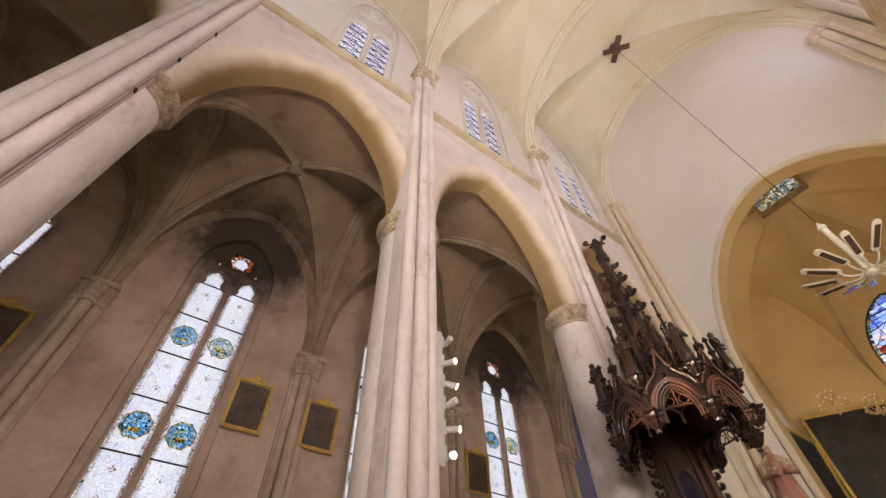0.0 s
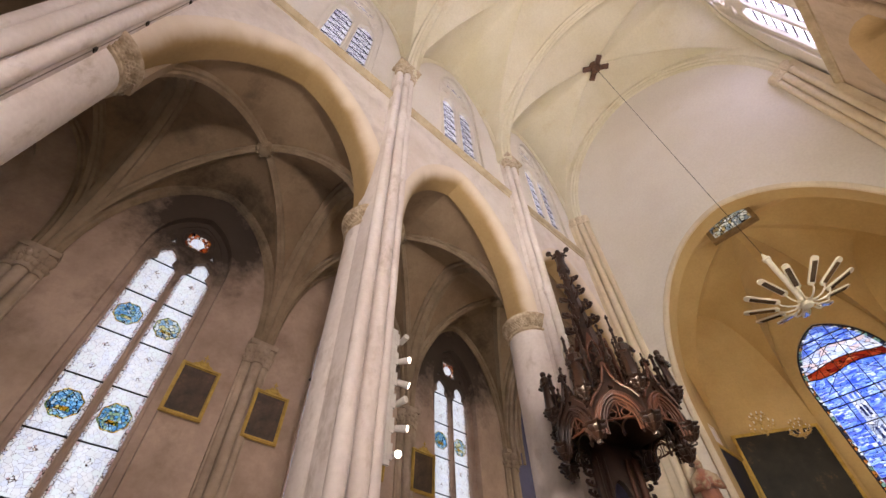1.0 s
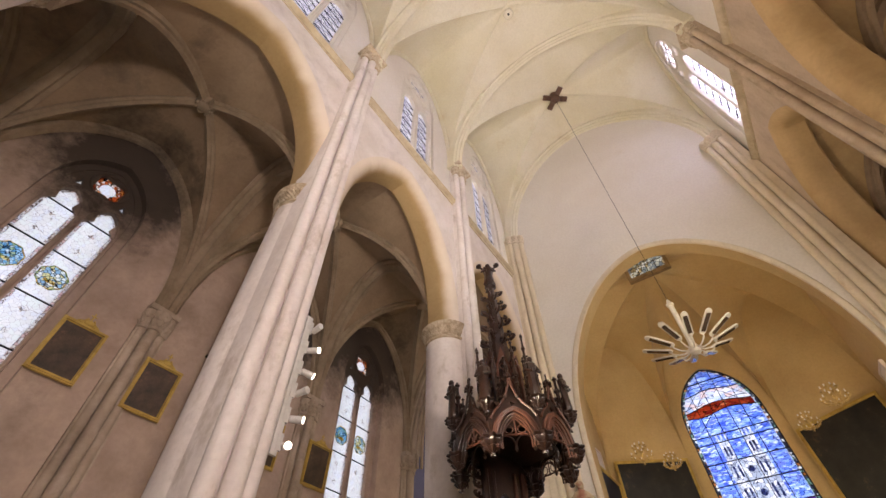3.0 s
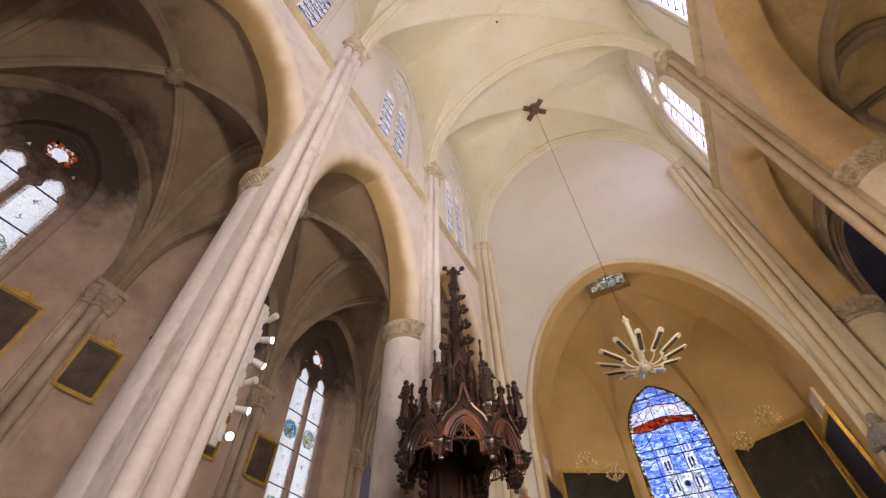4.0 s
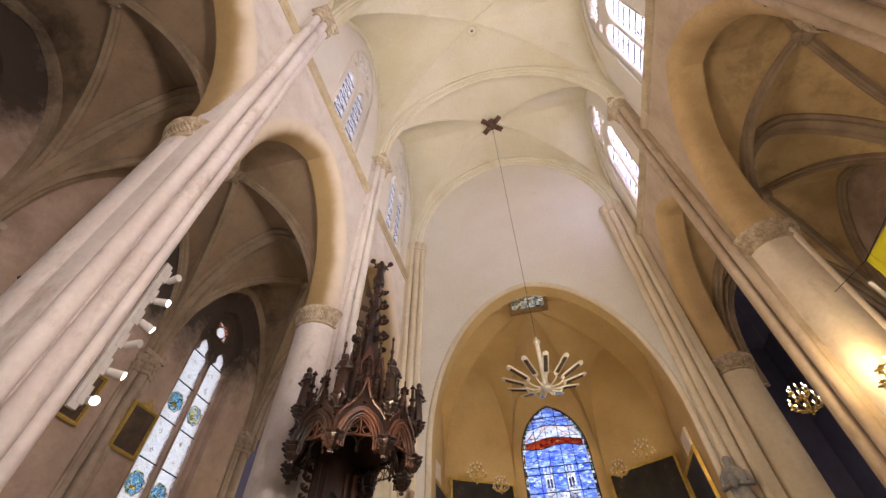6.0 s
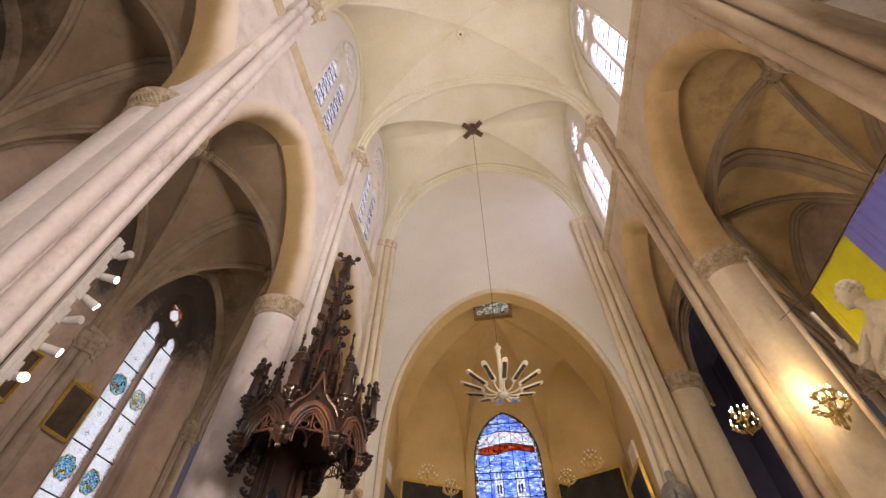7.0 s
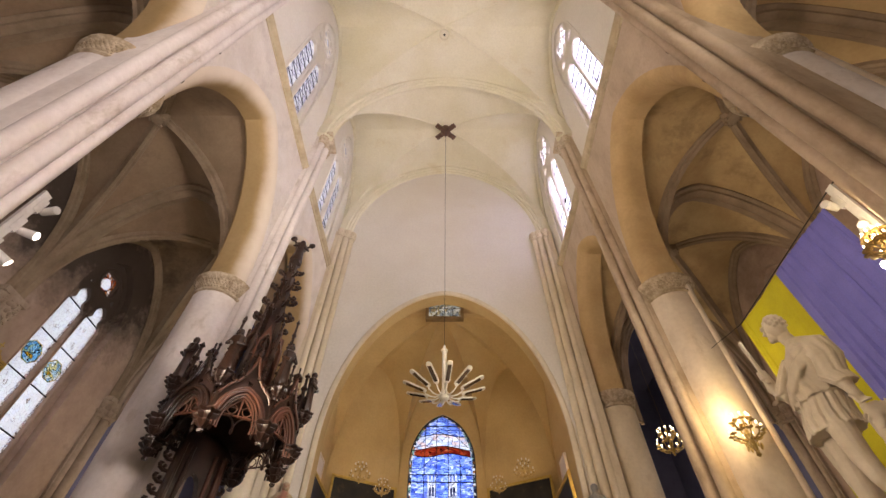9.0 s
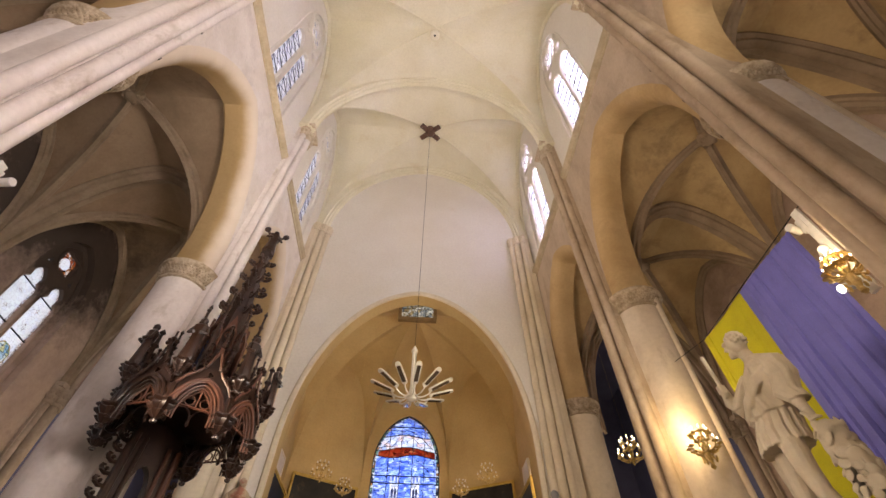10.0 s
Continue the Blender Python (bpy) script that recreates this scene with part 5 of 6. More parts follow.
def slim_pinnacle(bm, p, r, z0, h):
    """Small shaft with moulded rings, a crocketed point and a knob."""
    lathe(bm, [(r, z0), (r, z0 + 0.4 * h), (1.5 * r, z0 + 0.42 * h), (1.4 * r, z0 + 0.46 * h), (0.8 * r, z0 + 0.49 * h), (0.55 * r, z0 + 0.75 * h), (1.05 * r, z0 + 0.78 * h), (0.5 * r, z0 + 0.82 * h), (0.42 * r, z0 + 0.93 * h), (0.85 * r, z0 + 0.95 * h), (0.1 * r, z0 + h)], (p.x, p.y, 0), 8)
    for z in (0.56, 0.67):
        for i in range(4):
            a = i * math.pi / 2
            blob(bm, (p.x + 1.1 * r * math.cos(a), p.y + 1.1 * r * math.sin(a), z0 + z * h), 0.5 * r, sub=1)


for k in range(8):
    m = face_frame(k, AP0, 0)
    hw = R0 * math.sin(math.pi / 8) - 0.02
    # arched face with a small ogee gable over it
    bm = bmesh.new()
    outer = [(-hw, 4.4), (-hw, 4.82), (-hw * 0.8, 4.94), (-hw * 0.45, 5.05), (-0.07, 5.18), (-0.025, 5.36), (0.025, 5.36), (0.07, 5.18), (hw * 0.45, 5.05), (hw * 0.8, 4.94), (hw, 4.82), (hw, 4.4)]
    outer += [(hw - 0.05, 4.4)] + [(-u, v) for u, v in arch_line(hw - 0.05, 4.5, 0.44, 16, 0.45)] + [(-hw + 0.05, 4.4)]
    plate(bm, outer, [circle(0, 5.06, 0.035, 12, 0, 3, 0.3)], -0.05, 0.0, m)
    part("gable", bm, WOOD, root, "dark carved ogee gable over a pointed arch", smooth=25)
    bm = bmesh.new()
    for off, r, d in ((0.045, 0.026, 0.02), (0.0, 0.024, 0.045), (-0.045, 0.018, 0.02), (-0.08, 0.014, 0.0)):
        tube(bm, [m @ Vector((u, v, d)) for u, v in [(-(hw - 0.05 + off), 4.4)] + arch_line(hw - 0.05 + off, 4.48, 0.46 + off, 18, 0.45) + [(hw - 0.05 + off, 4.4)]], r, 6)
    for s in (-1, 1):
        tube(bm, [m @ Vector((s * u, v, 0.035)) for u, v in ((hw, 4.83), (hw * 0.8, 4.95), (hw * 0.45, 5.06), (0.075, 5.19), (0.025, 5.36), (0.0, 5.48))], 0.02, 6)
    # front two arches take the redder wood, which holds the light from the right
    part("arch_moulding", bm, WOOD_RED if k in (0, 1) else WOOD, root, "moulded arch")
    # tracery of crossing arcs in the head of the arch
    bm = bmesh.new()
    w = hw - 0.13
    for s in (-1, 1):
        for reach in (1.0, 0.5):
            tube(bm, [m @ Vector((s * w * (1 - 2 * reach * t) * 0.98, 4.6 + 0.27 * math.sin(t * 2.2) * (0.7 + 0.3 * reach), -0.02)) for t in (i / 9 for i in range(8))], 0.011, 5)
        tube(bm, [m @ Vector((s * w * 0.45 + 0.06 * math.cos(a), 4.68 + 0.06 * math.sin(a), -0.02)) for a in (2 * math.pi * i / 10 for i in range(11))], 0.009, 5)
    tube(bm, [m @ Vector((0, 4.58, -0.02)), m @ Vector((0, 4.9, -0.02))], 0.012, 5)
    tube(bm, [m @ Vector((-w - 0.05, 4.6, -0.02)), m @ Vector((w + 0.05, 4.6, -0.02))], 0.014, 5)
    part("tracery", bm, WOOD_RED, root, "pierced wheel tracery")
    o = (m @ Vector((0, 0, 1)) - m @ Vector((0, 0, 0)))
    u = (m @ Vector((1, 0, 0)) - m @ Vector((0, 0, 0)))
    for s in (-1, 1):
        for t in (0.12, 0.42, 0.72):
            bm = bmesh.new()
            crocket(bm, m @ Vector((s * hw * (1 - t) ** 1.3, 4.88 + 0.36 * t, 0.03)), u * s + o * 0.4, 0.07)
            part("crocket", bm, WOOD, root)
    bm = bmesh.new()
    blob(bm, m @ Vector((0, 5.53, 0.03)), 0.045, sub=1)
    for i in range(4):
        a = i * math.pi / 2
        blob(bm, m @ Vector((0.07 * math.cos(a), 5.48, 0.03 + 0.05 * math.sin(a))), 0.034, sub=1)
    tube(bm, [m @ Vector((0, 5.4, 0.03)), m @ Vector((0, 5.66, 0.03))], 0.015, 6)
    part("gable_finial", bm, WOOD, root)
    # hanging cusped arches inside the rim
    for rim, z, n in ((AP0 - 0.22, 4.66, 2),):
        f = face_frame(k, rim, 0)
        span = rim * math.tan(math.pi / 8)
        bm = bmesh.new()
        for i in range(n):
            c = (2 * (i + 0.5) / n - 1) * span
            tube(bm, [f @ Vector((c + span / n * math.cos(a), z - 0.14 + 0.16 * math.sin(a), 0)) for a in (math.pi * j / 8 for j in range(9))], 0.016, 5)
            blob(bm, f @ Vector((c + span / n, z - 0.17, 0)), (0.03, 0.03, 0.05), sub=1)
        part("drop_fringe", bm, WOOD, root, "hanging cusped fringe")
    # corners: hanging pendant, pinnacle, and a figure on a corbel
    c = oct_corner(k, R0, 0)
    bm = bmesh.new()
    pendant(bm, (c.x, c.y, 4.56), 0.135)
    part("pendant", bm, WOOD, root, "carved hanging pendant")
    bm = bmesh.new()
    slim_pinnacle(bm, c * 0.95, 0.055, 4.5, 1.3)
    part("pinnacle", bm, WOOD, root)
    c2 = oct_corner(k, R0 + 0.06, 0)
    bm = bmesh.new()
    pendant(bm, (c2.x, c2.y, 5.1), 0.105)
    tube(bm, [(c2.x, c2.y, 5.02), (c.x * 0.9, c.y * 0.9, 4.9)], 0.05, 6)
    part("corbel", bm, WOOD, root)
    bm = bmesh.new()
    figurine(bm, Matrix.Translation((c2.x, c2.y, 5.12)) @ Matrix.Rotation(radians(TURN0 + 22.5 + 45 * k - 90), 4, "Z"), 0.7)
    part("figurine", bm, WOOD, root, "small carved standing figure")
    for r6, dk, z0, h6 in ((0.66, 0.5, 5.1, 1.0), (0.8, 0.27, 4.9, 0.72), (0.8, 0.73, 4.9, 0.72)):
        bm = bmesh.new()
        slim_pinnacle(bm, oct_corner(k, r6, 0).lerp(oct_corner(k + 1, r6, 0), dk), 0.036, z0, h6)
        part("slim_pinnacle", bm, WOOD, root)
    # leaf carving massed behind the gables
    for i in range(3):
        f = face_frame(k, 0.6 - 0.07 * i, 0)
        bm = bmesh.new()
        crocket(bm, f @ Vector((0.12 * (i - 1), 5.08 + 0.12 * i, 0)), f.to_3x3() @ Vector((0.4 * (i - 1), 0, 1)), 0.1)
        part("crocket", bm, WOOD, root)
    # lantern stage
    m2 = face_frame(k, 0.31, 0)
    bm = bmesh.new()
    w2 = 0.125
    plate(bm, [(-w2, 5.3), (w2, 5.3), (w2, 6.12), (0.06, 6.3), (0.0, 6.5), (-0.06, 6.3), (-w2, 6.12)], [lancet(0, 5.5, 6.24, 0.17)], -0.04, 0.0, m2)
    part("lantern_gable", bm, WOOD_RED, root, "reddish pierced lancet gable", smooth=25)
    bm = bmesh.new()
    line = lancet(0, 5.45, 6.26, 0.2)
    tube(bm, [m2 @ Vector((a, b, 0.01)) for a, b in line[1:] + line[:1]], 0.018, 6)
    tube(bm, [m2 @ Vector((0, 5.45, -0.02)), m2 @ Vector((0, 6.05, -0.02))], 0.011, 5)
    tube(bm, [m2 @ Vector((0.055 * math.cos(a), 6.1 + 0.055 * math.sin(a), -0.02)) for a in (2 * math.pi * i / 10 for i in range(11))], 0.01, 5)
    part("lantern_tracery", bm, WOOD_RED, root)
    bm = bmesh.new()
    slim_pinnacle(bm, oct_corner(k, 0.46, 0), 0.04, 5.25, 1.62 if k % 2 else 1.3)
    part("lantern_pinnacle", bm, WOOD, root)
    # crockets in four tiers up the spire
    c5 = oct_corner(k, 1, 0)
    for i, z in enumerate((6.7, 7.08, 7.48, 7.88)):
        bm = bmesh.new()
        rr = 0.15 - 0.024 * i
        crocket(bm, (c5.x * rr, c5.y * rr, z + 0.13 * (k % 2)), c5, 0.15 - 0.009 * i)
        part("crocket", bm, WOOD, root, "curling leaf crocket")
bm = bmesh.new()
rows = [[oct_corner(k, r, z) for k in range(8)] for z, r in ((5.2, 0.2), (6.1, 0.2), (6.4, 0.2), (7.3, 0.13), (8.24, 0.08), (8.29, 0.13), (8.37, 0.13))]
vs = grid(bm, rows, True)
bm.faces.new(vs[-1])
part("spire", bm, WOOD, root, smooth=20)
bm = bmesh.new()
rows = [[oct_corner(k, r, z) for k in range(8)] for z, r in ((4.95, 0.2), (4.78, 0.72), (4.9, 0.78), (5.0, 0.7), (5.12, 0.52), (5.3, 0.42), (5.42, 0.36))]
vs = grid(bm, rows, True)
bm.faces.new(vs[0][::-1]), bm.faces.new(vs[-1])
part("sounding_board", bm, WOOD, root, "dark wooden soffit and core", smooth=20)
bm = bmesh.new()
figurine(bm, Matrix.Translation((0, 0, 8.36)) @ Matrix.Rotation(radians(TURN0 - 90), 4, "Z") @ Matrix.Diagonal((1.3, 1.3, 1, 1)), 0.68)
mt = Matrix.Translation((0, 0, 8.5)) @ Matrix.Rotation(radians(TURN0 - 90), 4, "Z")
for s in (-1, 1):
    blob(bm, mt @ Vector((s * 0.2, 0, 0.5)), (0.07, 0.05, 0.07), sub=2)
    tube(bm, [mt @ Vector((s * 0.08, 0, 0.35)), mt @ Vector((s * 0.18, 0, 0.46))], 0.025, 6)
part("finial_figure", bm, WOOD, root, "carved finial figure with round knobs")
# back board that ties the canopy to the pier
BM = Matrix.Translation((-0.42, 0.32, 0)) @ Matrix.Rotation(radians(62), 4, "Z") @ Matrix(((1, 0, 0, 0), (0, 0, -1, 0), (0, 1, 0, 0), (0, 0, 0, 1)))
bm = bmesh.new()
plate(bm, [(-0.36, 1.35), (0.36, 1.35), (0.36, 4.85), (-0.36, 4.85)], [lancet(0, 2.2, 4.3, 0.3)], -0.05, 0.05, BM)
part("back_board", bm, WOOD, root, smooth=0)
for s in (-1, 1):
    bm = bmesh.new()
    for x, r in ((0.36, 0.055), (0.2, 0.03)):
        tube(bm, [BM @ Vector((s * x, 1.2, 0.07)), BM @ Vector((s * x, 4.6, 0.07))], r, 8)
    part("back_post", bm, WOOD_RED if s > 0 else WOOD, root, "turned upright")
    o = BM.to_3x3() @ Vector((s, 0, 0))
    for i in range(24):
        bm = bmesh.new()
        crocket(bm, BM @ Vector((s * 0.39, 1.4 + 0.14 * i, 0.03)), o, 0.12)
        part("crocket", bm, WOOD, root, "carved leaf crocket")

# ---- statue on a plinth ----
ST = Vector((3.42, 3.5, 0))
root = thing("plinth", (ST.x, ST.y, 0), "tall square stone plinth under the statue", "plinth")
bm = bmesh.new()
box(bm, (0, 0, 0.15), (0.95, 0.95, 0.3))
box(bm, (0, 0, 1.2), (0.75, 0.75, 1.8))
box(bm, (0, 0, 2.16), (0.9, 0.9, 0.16))
part("block", bm, MARBLE, root, smooth=0)
bm = bmesh.new()
# local: x along +y of the church, y towards the nave axis
SM = Matrix(((0, -1, 0, ST.x), (1, 0, 0, ST.y), (0, 0, 1, 2.24), (0, 0, 0, 1)))
B = lambda c, r, rot=0: blob(bm, (0, 0, 0), r, SM @ Matrix.Translation(c) @ Matrix.Rotation(radians(rot), 4, "Y"), 3)
TB = lambda pts, r: tube(bm, [SM @ Vector(p) for p in pts], r, 14)
box(bm, (-0.06, 0, 0.05), (0.8, 0.6, 0.1), SM)


def draped(sections, folds, depth, twist, n=96):
    """A body of oval sections (x, y, z, rx, ry); creased folds wind round it."""
    rows = []
    for k in range(len(sections) * 8 - 7):
        i, f = min(k // 8, len(sections) - 2), (k / 8 - min(k // 8, len(sections) - 2))
        f = f * f * (3 - 2 * f)
        cx, cy, cz, rx, ry = (p + (q - p) * f for p, q in zip(sections[i], sections[i + 1]))
        row = []
        for j in range(n):
            a = 2 * math.pi * j / n
            w = folds * a / 2 + twist * cz + 0.5 * math.sin(3 * a + 2 * cz)
            g = 1 + depth * (abs(math.sin(w)) ** 0.55 - 0.6) + 0.5 * depth * (abs(math.sin(1.7 * w + 2 * a)) ** 0.6 - 0.6)
            row.append(SM @ Vector((cx + rx * g * math.cos(a), cy + ry * g * math.sin(a), cz)))
        rows.append(row)
    vs = grid(bm, rows, True)
    bm.faces.new(vs[0][::-1]), bm.faces.new(vs[-1])


# legs: one straight, one bent and bare
TB([(0.34, -0.04, 0.1), (0.34, -0.04, 0.35), (0.33, -0.02, 0.6), (0.3, -0.01, 0.85), (0.22, 0.02, 1.2)], [0.048, 0.066, 0.062, 0.08, 0.1])
TB([(-0.2, 0.1, 0.1), (-0.19, 0.1, 0.35), (-0.15, 0.2, 0.62), (-0.13, 0.22, 0.7), (-0.07, 0.19, 0.88), (0.02, 0.1, 1.18)], [0.046, 0.062, 0.06, 0.064, 0.08, 0.1])
B((-0.14, 0.25, 0.68), (0.045, 0.04, 0.06))
B((-0.21, 0.16, 0.12), (0.06, 0.13, 0.05)), B((0.34, 0.04, 0.12), (0.06, 0.13, 0.05))
# tunic with a short skirt, gathered at the waist
draped([(0.13, 0.06, 1.13, 0.235, 0.185), (0.11, 0.06, 1.24, 0.22, 0.18), (0.07, 0.05, 1.36, 0.2, 0.165), (0.05, 0.05, 1.43, 0.185, 0.155)], 17, 0.13, 5.0)
draped([(0.06, 0.05, 1.38, 0.215, 0.18), (0.02, 0.06, 1.48, 0.205, 0.175), (-0.06, 0.06, 1.62, 0.215, 0.17), (-0.1, 0.04, 1.76, 0.22, 0.15), (-0.08, 0.02, 1.86, 0.14, 0.11), (-0.06, 0.03, 1.92, 0.08, 0.08)], 11, 0.2, 13.0)
# cloak rolled across the chest and falling behind
for i in range(5):
    t = i / 4
    TB([(-0.3, 0.1 - 0.03 * t, 1.76 - 0.05 * t), (-0.14, 0.235, 1.64 - 0.065 * t), (0.06, 0.25, 1.53 - 0.06 * t), (0.26, 0.17, 1.46 - 0.055 * t)], [0.02, 0.027, 0.025, 0.014])
draped([(0.36, -0.1, 0.55, 0.05, 0.07), (0.37, -0.08, 0.85, 0.07, 0.1), (0.33, -0.04, 1.15, 0.09, 0.12), (0.24, -0.02, 1.45, 0.1, 0.12), (0.06, -0.06, 1.8, 0.1, 0.08)], 12, 0.16, 0.8, 60)
# neck and head turned to the side, with short curls
TB([(-0.06, 0.03, 1.86), (-0.03, 0.05, 1.95), (-0.01, 0.06, 2.04)], [0.075, 0.062, 0.06])
B((-0.01, 0.075, 2.11), (0.082, 0.088, 0.115), 14)
B((0.03, 0.1, 2.05), (0.052, 0.055, 0.06))
TB([(0.062, 0.125, 2.15), (0.085, 0.14, 2.1), (0.07, 0.13, 2.085)], [0.012, 0.018, 0.012])
B((0.05, 0.12, 2.16), (0.05, 0.05, 0.016), 14)
B((0.065, 0.125, 2.045), (0.022, 0.026, 0.01)), B((0.06, 0.12, 2.015), (0.03, 0.03, 0.022))
rng = random.Random(4)
for i in range(70):
    a, e = i * 2.4, -0.35 + 1.9 * (i / 70)
    d = Vector((math.cos(a) * math.cos(e), math.sin(a) * math.cos(e), math.sin(e)))
    if d.x * 0.75 + d.y * 0.65 > 0.35 and d.z < 0.6:
        continue
    B((-0.02 + 0.085 * d.x, 0.07 + 0.092 * d.y, 2.135 + 0.105 * d.z), (rng.uniform(0.014, 0.024),) * 3)
# arm that holds the broken staff
draped([(0.08, 0.06, 1.8, 0.09, 0.09), (0.22, 0.07, 1.72, 0.095, 0.09), (0.36, 0.1, 1.6, 0.08, 0.08)], 8, 0.2, 3.0, 48)
TB([(0.1, 0.05, 1.8), (0.25, 0.07, 1.7), (0.38, 0.1, 1.6), (0.36, 0.16, 1.68), (0.31, 0.2, 1.76)], [0.075, 0.08, 0.07, 0.055, 0.04])
B((0.305, 0.21, 1.775), (0.04, 0.045, 0.05))
for i in range(4):
    TB([(0.27, 0.2, 1.75 + 0.022 * i), (0.285, 0.25, 1.755 + 0.022 * i), (0.33, 0.25, 1.76 + 0.022 * i)], 0.013)
TB([(0.295, 0.215, 1.7), (0.315, 0.22, 1.95), (0.34, 0.225, 2.2)], [0.021, 0.02, 0.02])
# sleeve and arm that reach down and outwards
draped([(-0.44, 0.24, 1.26, 0.07, 0.08), (-0.34, 0.2, 1.38, 0.095, 0.1), (-0.31, 0.1, 1.58, 0.1, 0.11), (-0.24, 0.05, 1.78, 0.095, 0.1), (-0.16, 0.03, 1.85, 0.08, 0.08)], 8, 0.22, 6.0, 48)
TB([(-0.38, 0.22, 1.32), (-0.46, 0.28, 1.2), (-0.5, 0.31, 1.13)], [0.06, 0.042, 0.034])
B((-0.52, 0.33, 1.1), (0.035, 0.04, 0.045))
for i in range(4):
    TB([(-0.53, 0.31 + 0.022 * i, 1.08), (-0.565, 0.325 + 0.025 * i, 1.05 - 0.012 * i), (-0.6, 0.33 + 0.028 * i, 1.03 - 0.01 * i)], [0.014, 0.012, 0.009])
TB([(-0.5, 0.36, 1.1), (-0.53, 0.4, 1.09)], [0.014, 0.011])
# vine-wound stump beside the leg
draped([(-0.44, 0.04, 0.1, 0.11, 0.1), (-0.44, 0.05, 0.5, 0.08, 0.08), (-0.41, 0.07, 0.85, 0.06, 0.06), (-0.37, 0.1, 1.08, 0.04, 0.04)], 7, 0.25, 5.0, 60)
for i in range(110):
    z = 0.15 + 0.95 * i / 110
    a = i * 2.4
    r = 0.15 - 0.06 * z
    s = rng.uniform(0.03, 0.066)
    c = Vector((-0.46 + 0.08 * z + r * math.cos(a), 0.05 + 0.05 * z + r * math.sin(a), z))
    blob(bm, (0, 0, 0), (s, s * 0.3, s * 1.1), SM @ Matrix.Translation(c) @ Matrix.Rotation(a + 1.57, 4, "Z") @ Matrix.Rotation(rng.uniform(-1.2, 1.2), 4, "Y") @ Matrix.Rotation(rng.uniform(-0.9, 0.5), 4, "X"), 2)
ob = part("statue", bm, MARBLE, smooth=60)
tagged(ob, "cream limestone statue of a standing robed figure with a staff", "statue")
rm = ob.modifiers.new("blend", "REMESH")
rm.mode, rm.voxel_size, rm.use_smooth_shade = "VOXEL", 0.0075, True
sm = ob.modifiers.new("ease", "SMOOTH")
sm.factor, sm.iterations = 0.3, 1

# ---- two-colour flag hung between the piers ----
root = thing("flag", (0, 0, 0), "large blue and yellow cloth flag hung on a wire", "flag")
FX, FZ0, FZ1 = 4.9, 2.2, 6.17


def cloth(y0, y1, folds):
    bm = bmesh.new()
    for off in (0.0, 0.006):
        rows = []
        for i in range(31):
            z = FZ1 + (FZ0 - FZ1) * i / 30
            g = 0.25 + 0.75 * i / 30
            row = []
            for j in range(121):
                t = j / 120
                y = y0 + (y1 - y0) * t
                edge = min(1.0, 12 * abs(y - 4.5))
                bend = 0.02 * math.sin(y * 3.1 + z * 0.7) * edge
                for c, depth, width, lean in folds:
                    d = (y - c - lean * (FZ1 - z)) / width
                    bend += depth * g * edge * (math.exp(-d * d) - 0.5 * math.exp(-((d - 1.6) / 1.4) ** 2))
                row.append(Vector((FX + off + bend, y, z)))
            rows.append(row)
        grid(bm, rows)
    return bm


# long creases: place along the cloth, depth, width and lean
BLUE_FOLDS = ((3.4, 0.05, 0.016, 0.01), (3.5, 0.03, 0.05, 0.0), (3.62, 0.035, 0.012, -0.008), (3.74, 0.06, 0.018, 0.012), (3.9, 0.03, 0.012, 0.02), (3.99, 0.025, 0.05, 0.01), (4.08, 0.055, 0.015, 0.006), (4.2, 0.03, 0.012, 0.022), (4.32, 0.045, 0.014, 0.01))
YELLOW_FOLDS = ((4.66, 0.015, 0.02, 0.0), (5.5, 0.03, 0.012, 0.0), (5.58, 0.02, 0.01, 0.0), (5.05, 0.012, 0.08, 0.03))
part("blue_half", cloth(3.33, 4.5, BLUE_FOLDS), BLUE_CLOTH, root, "blue cloth with long vertical folds")
part("yellow_half", cloth(4.5, 5.63, YELLOW_FOLDS), YELLOW_CLOTH, root, "yellow cloth hanging smooth")
bm = bmesh.new()
tube(bm, [(4.9, 5.63, 6.17), (4.72, 6.36, 6.22)], 0.006, 5)
tube(bm, [(4.9, 5.63, 6.17), (4.85, 2.8, 6.2)], 0.008, 5)
part("wire", bm, CABLE, root, "thin hanging wire")

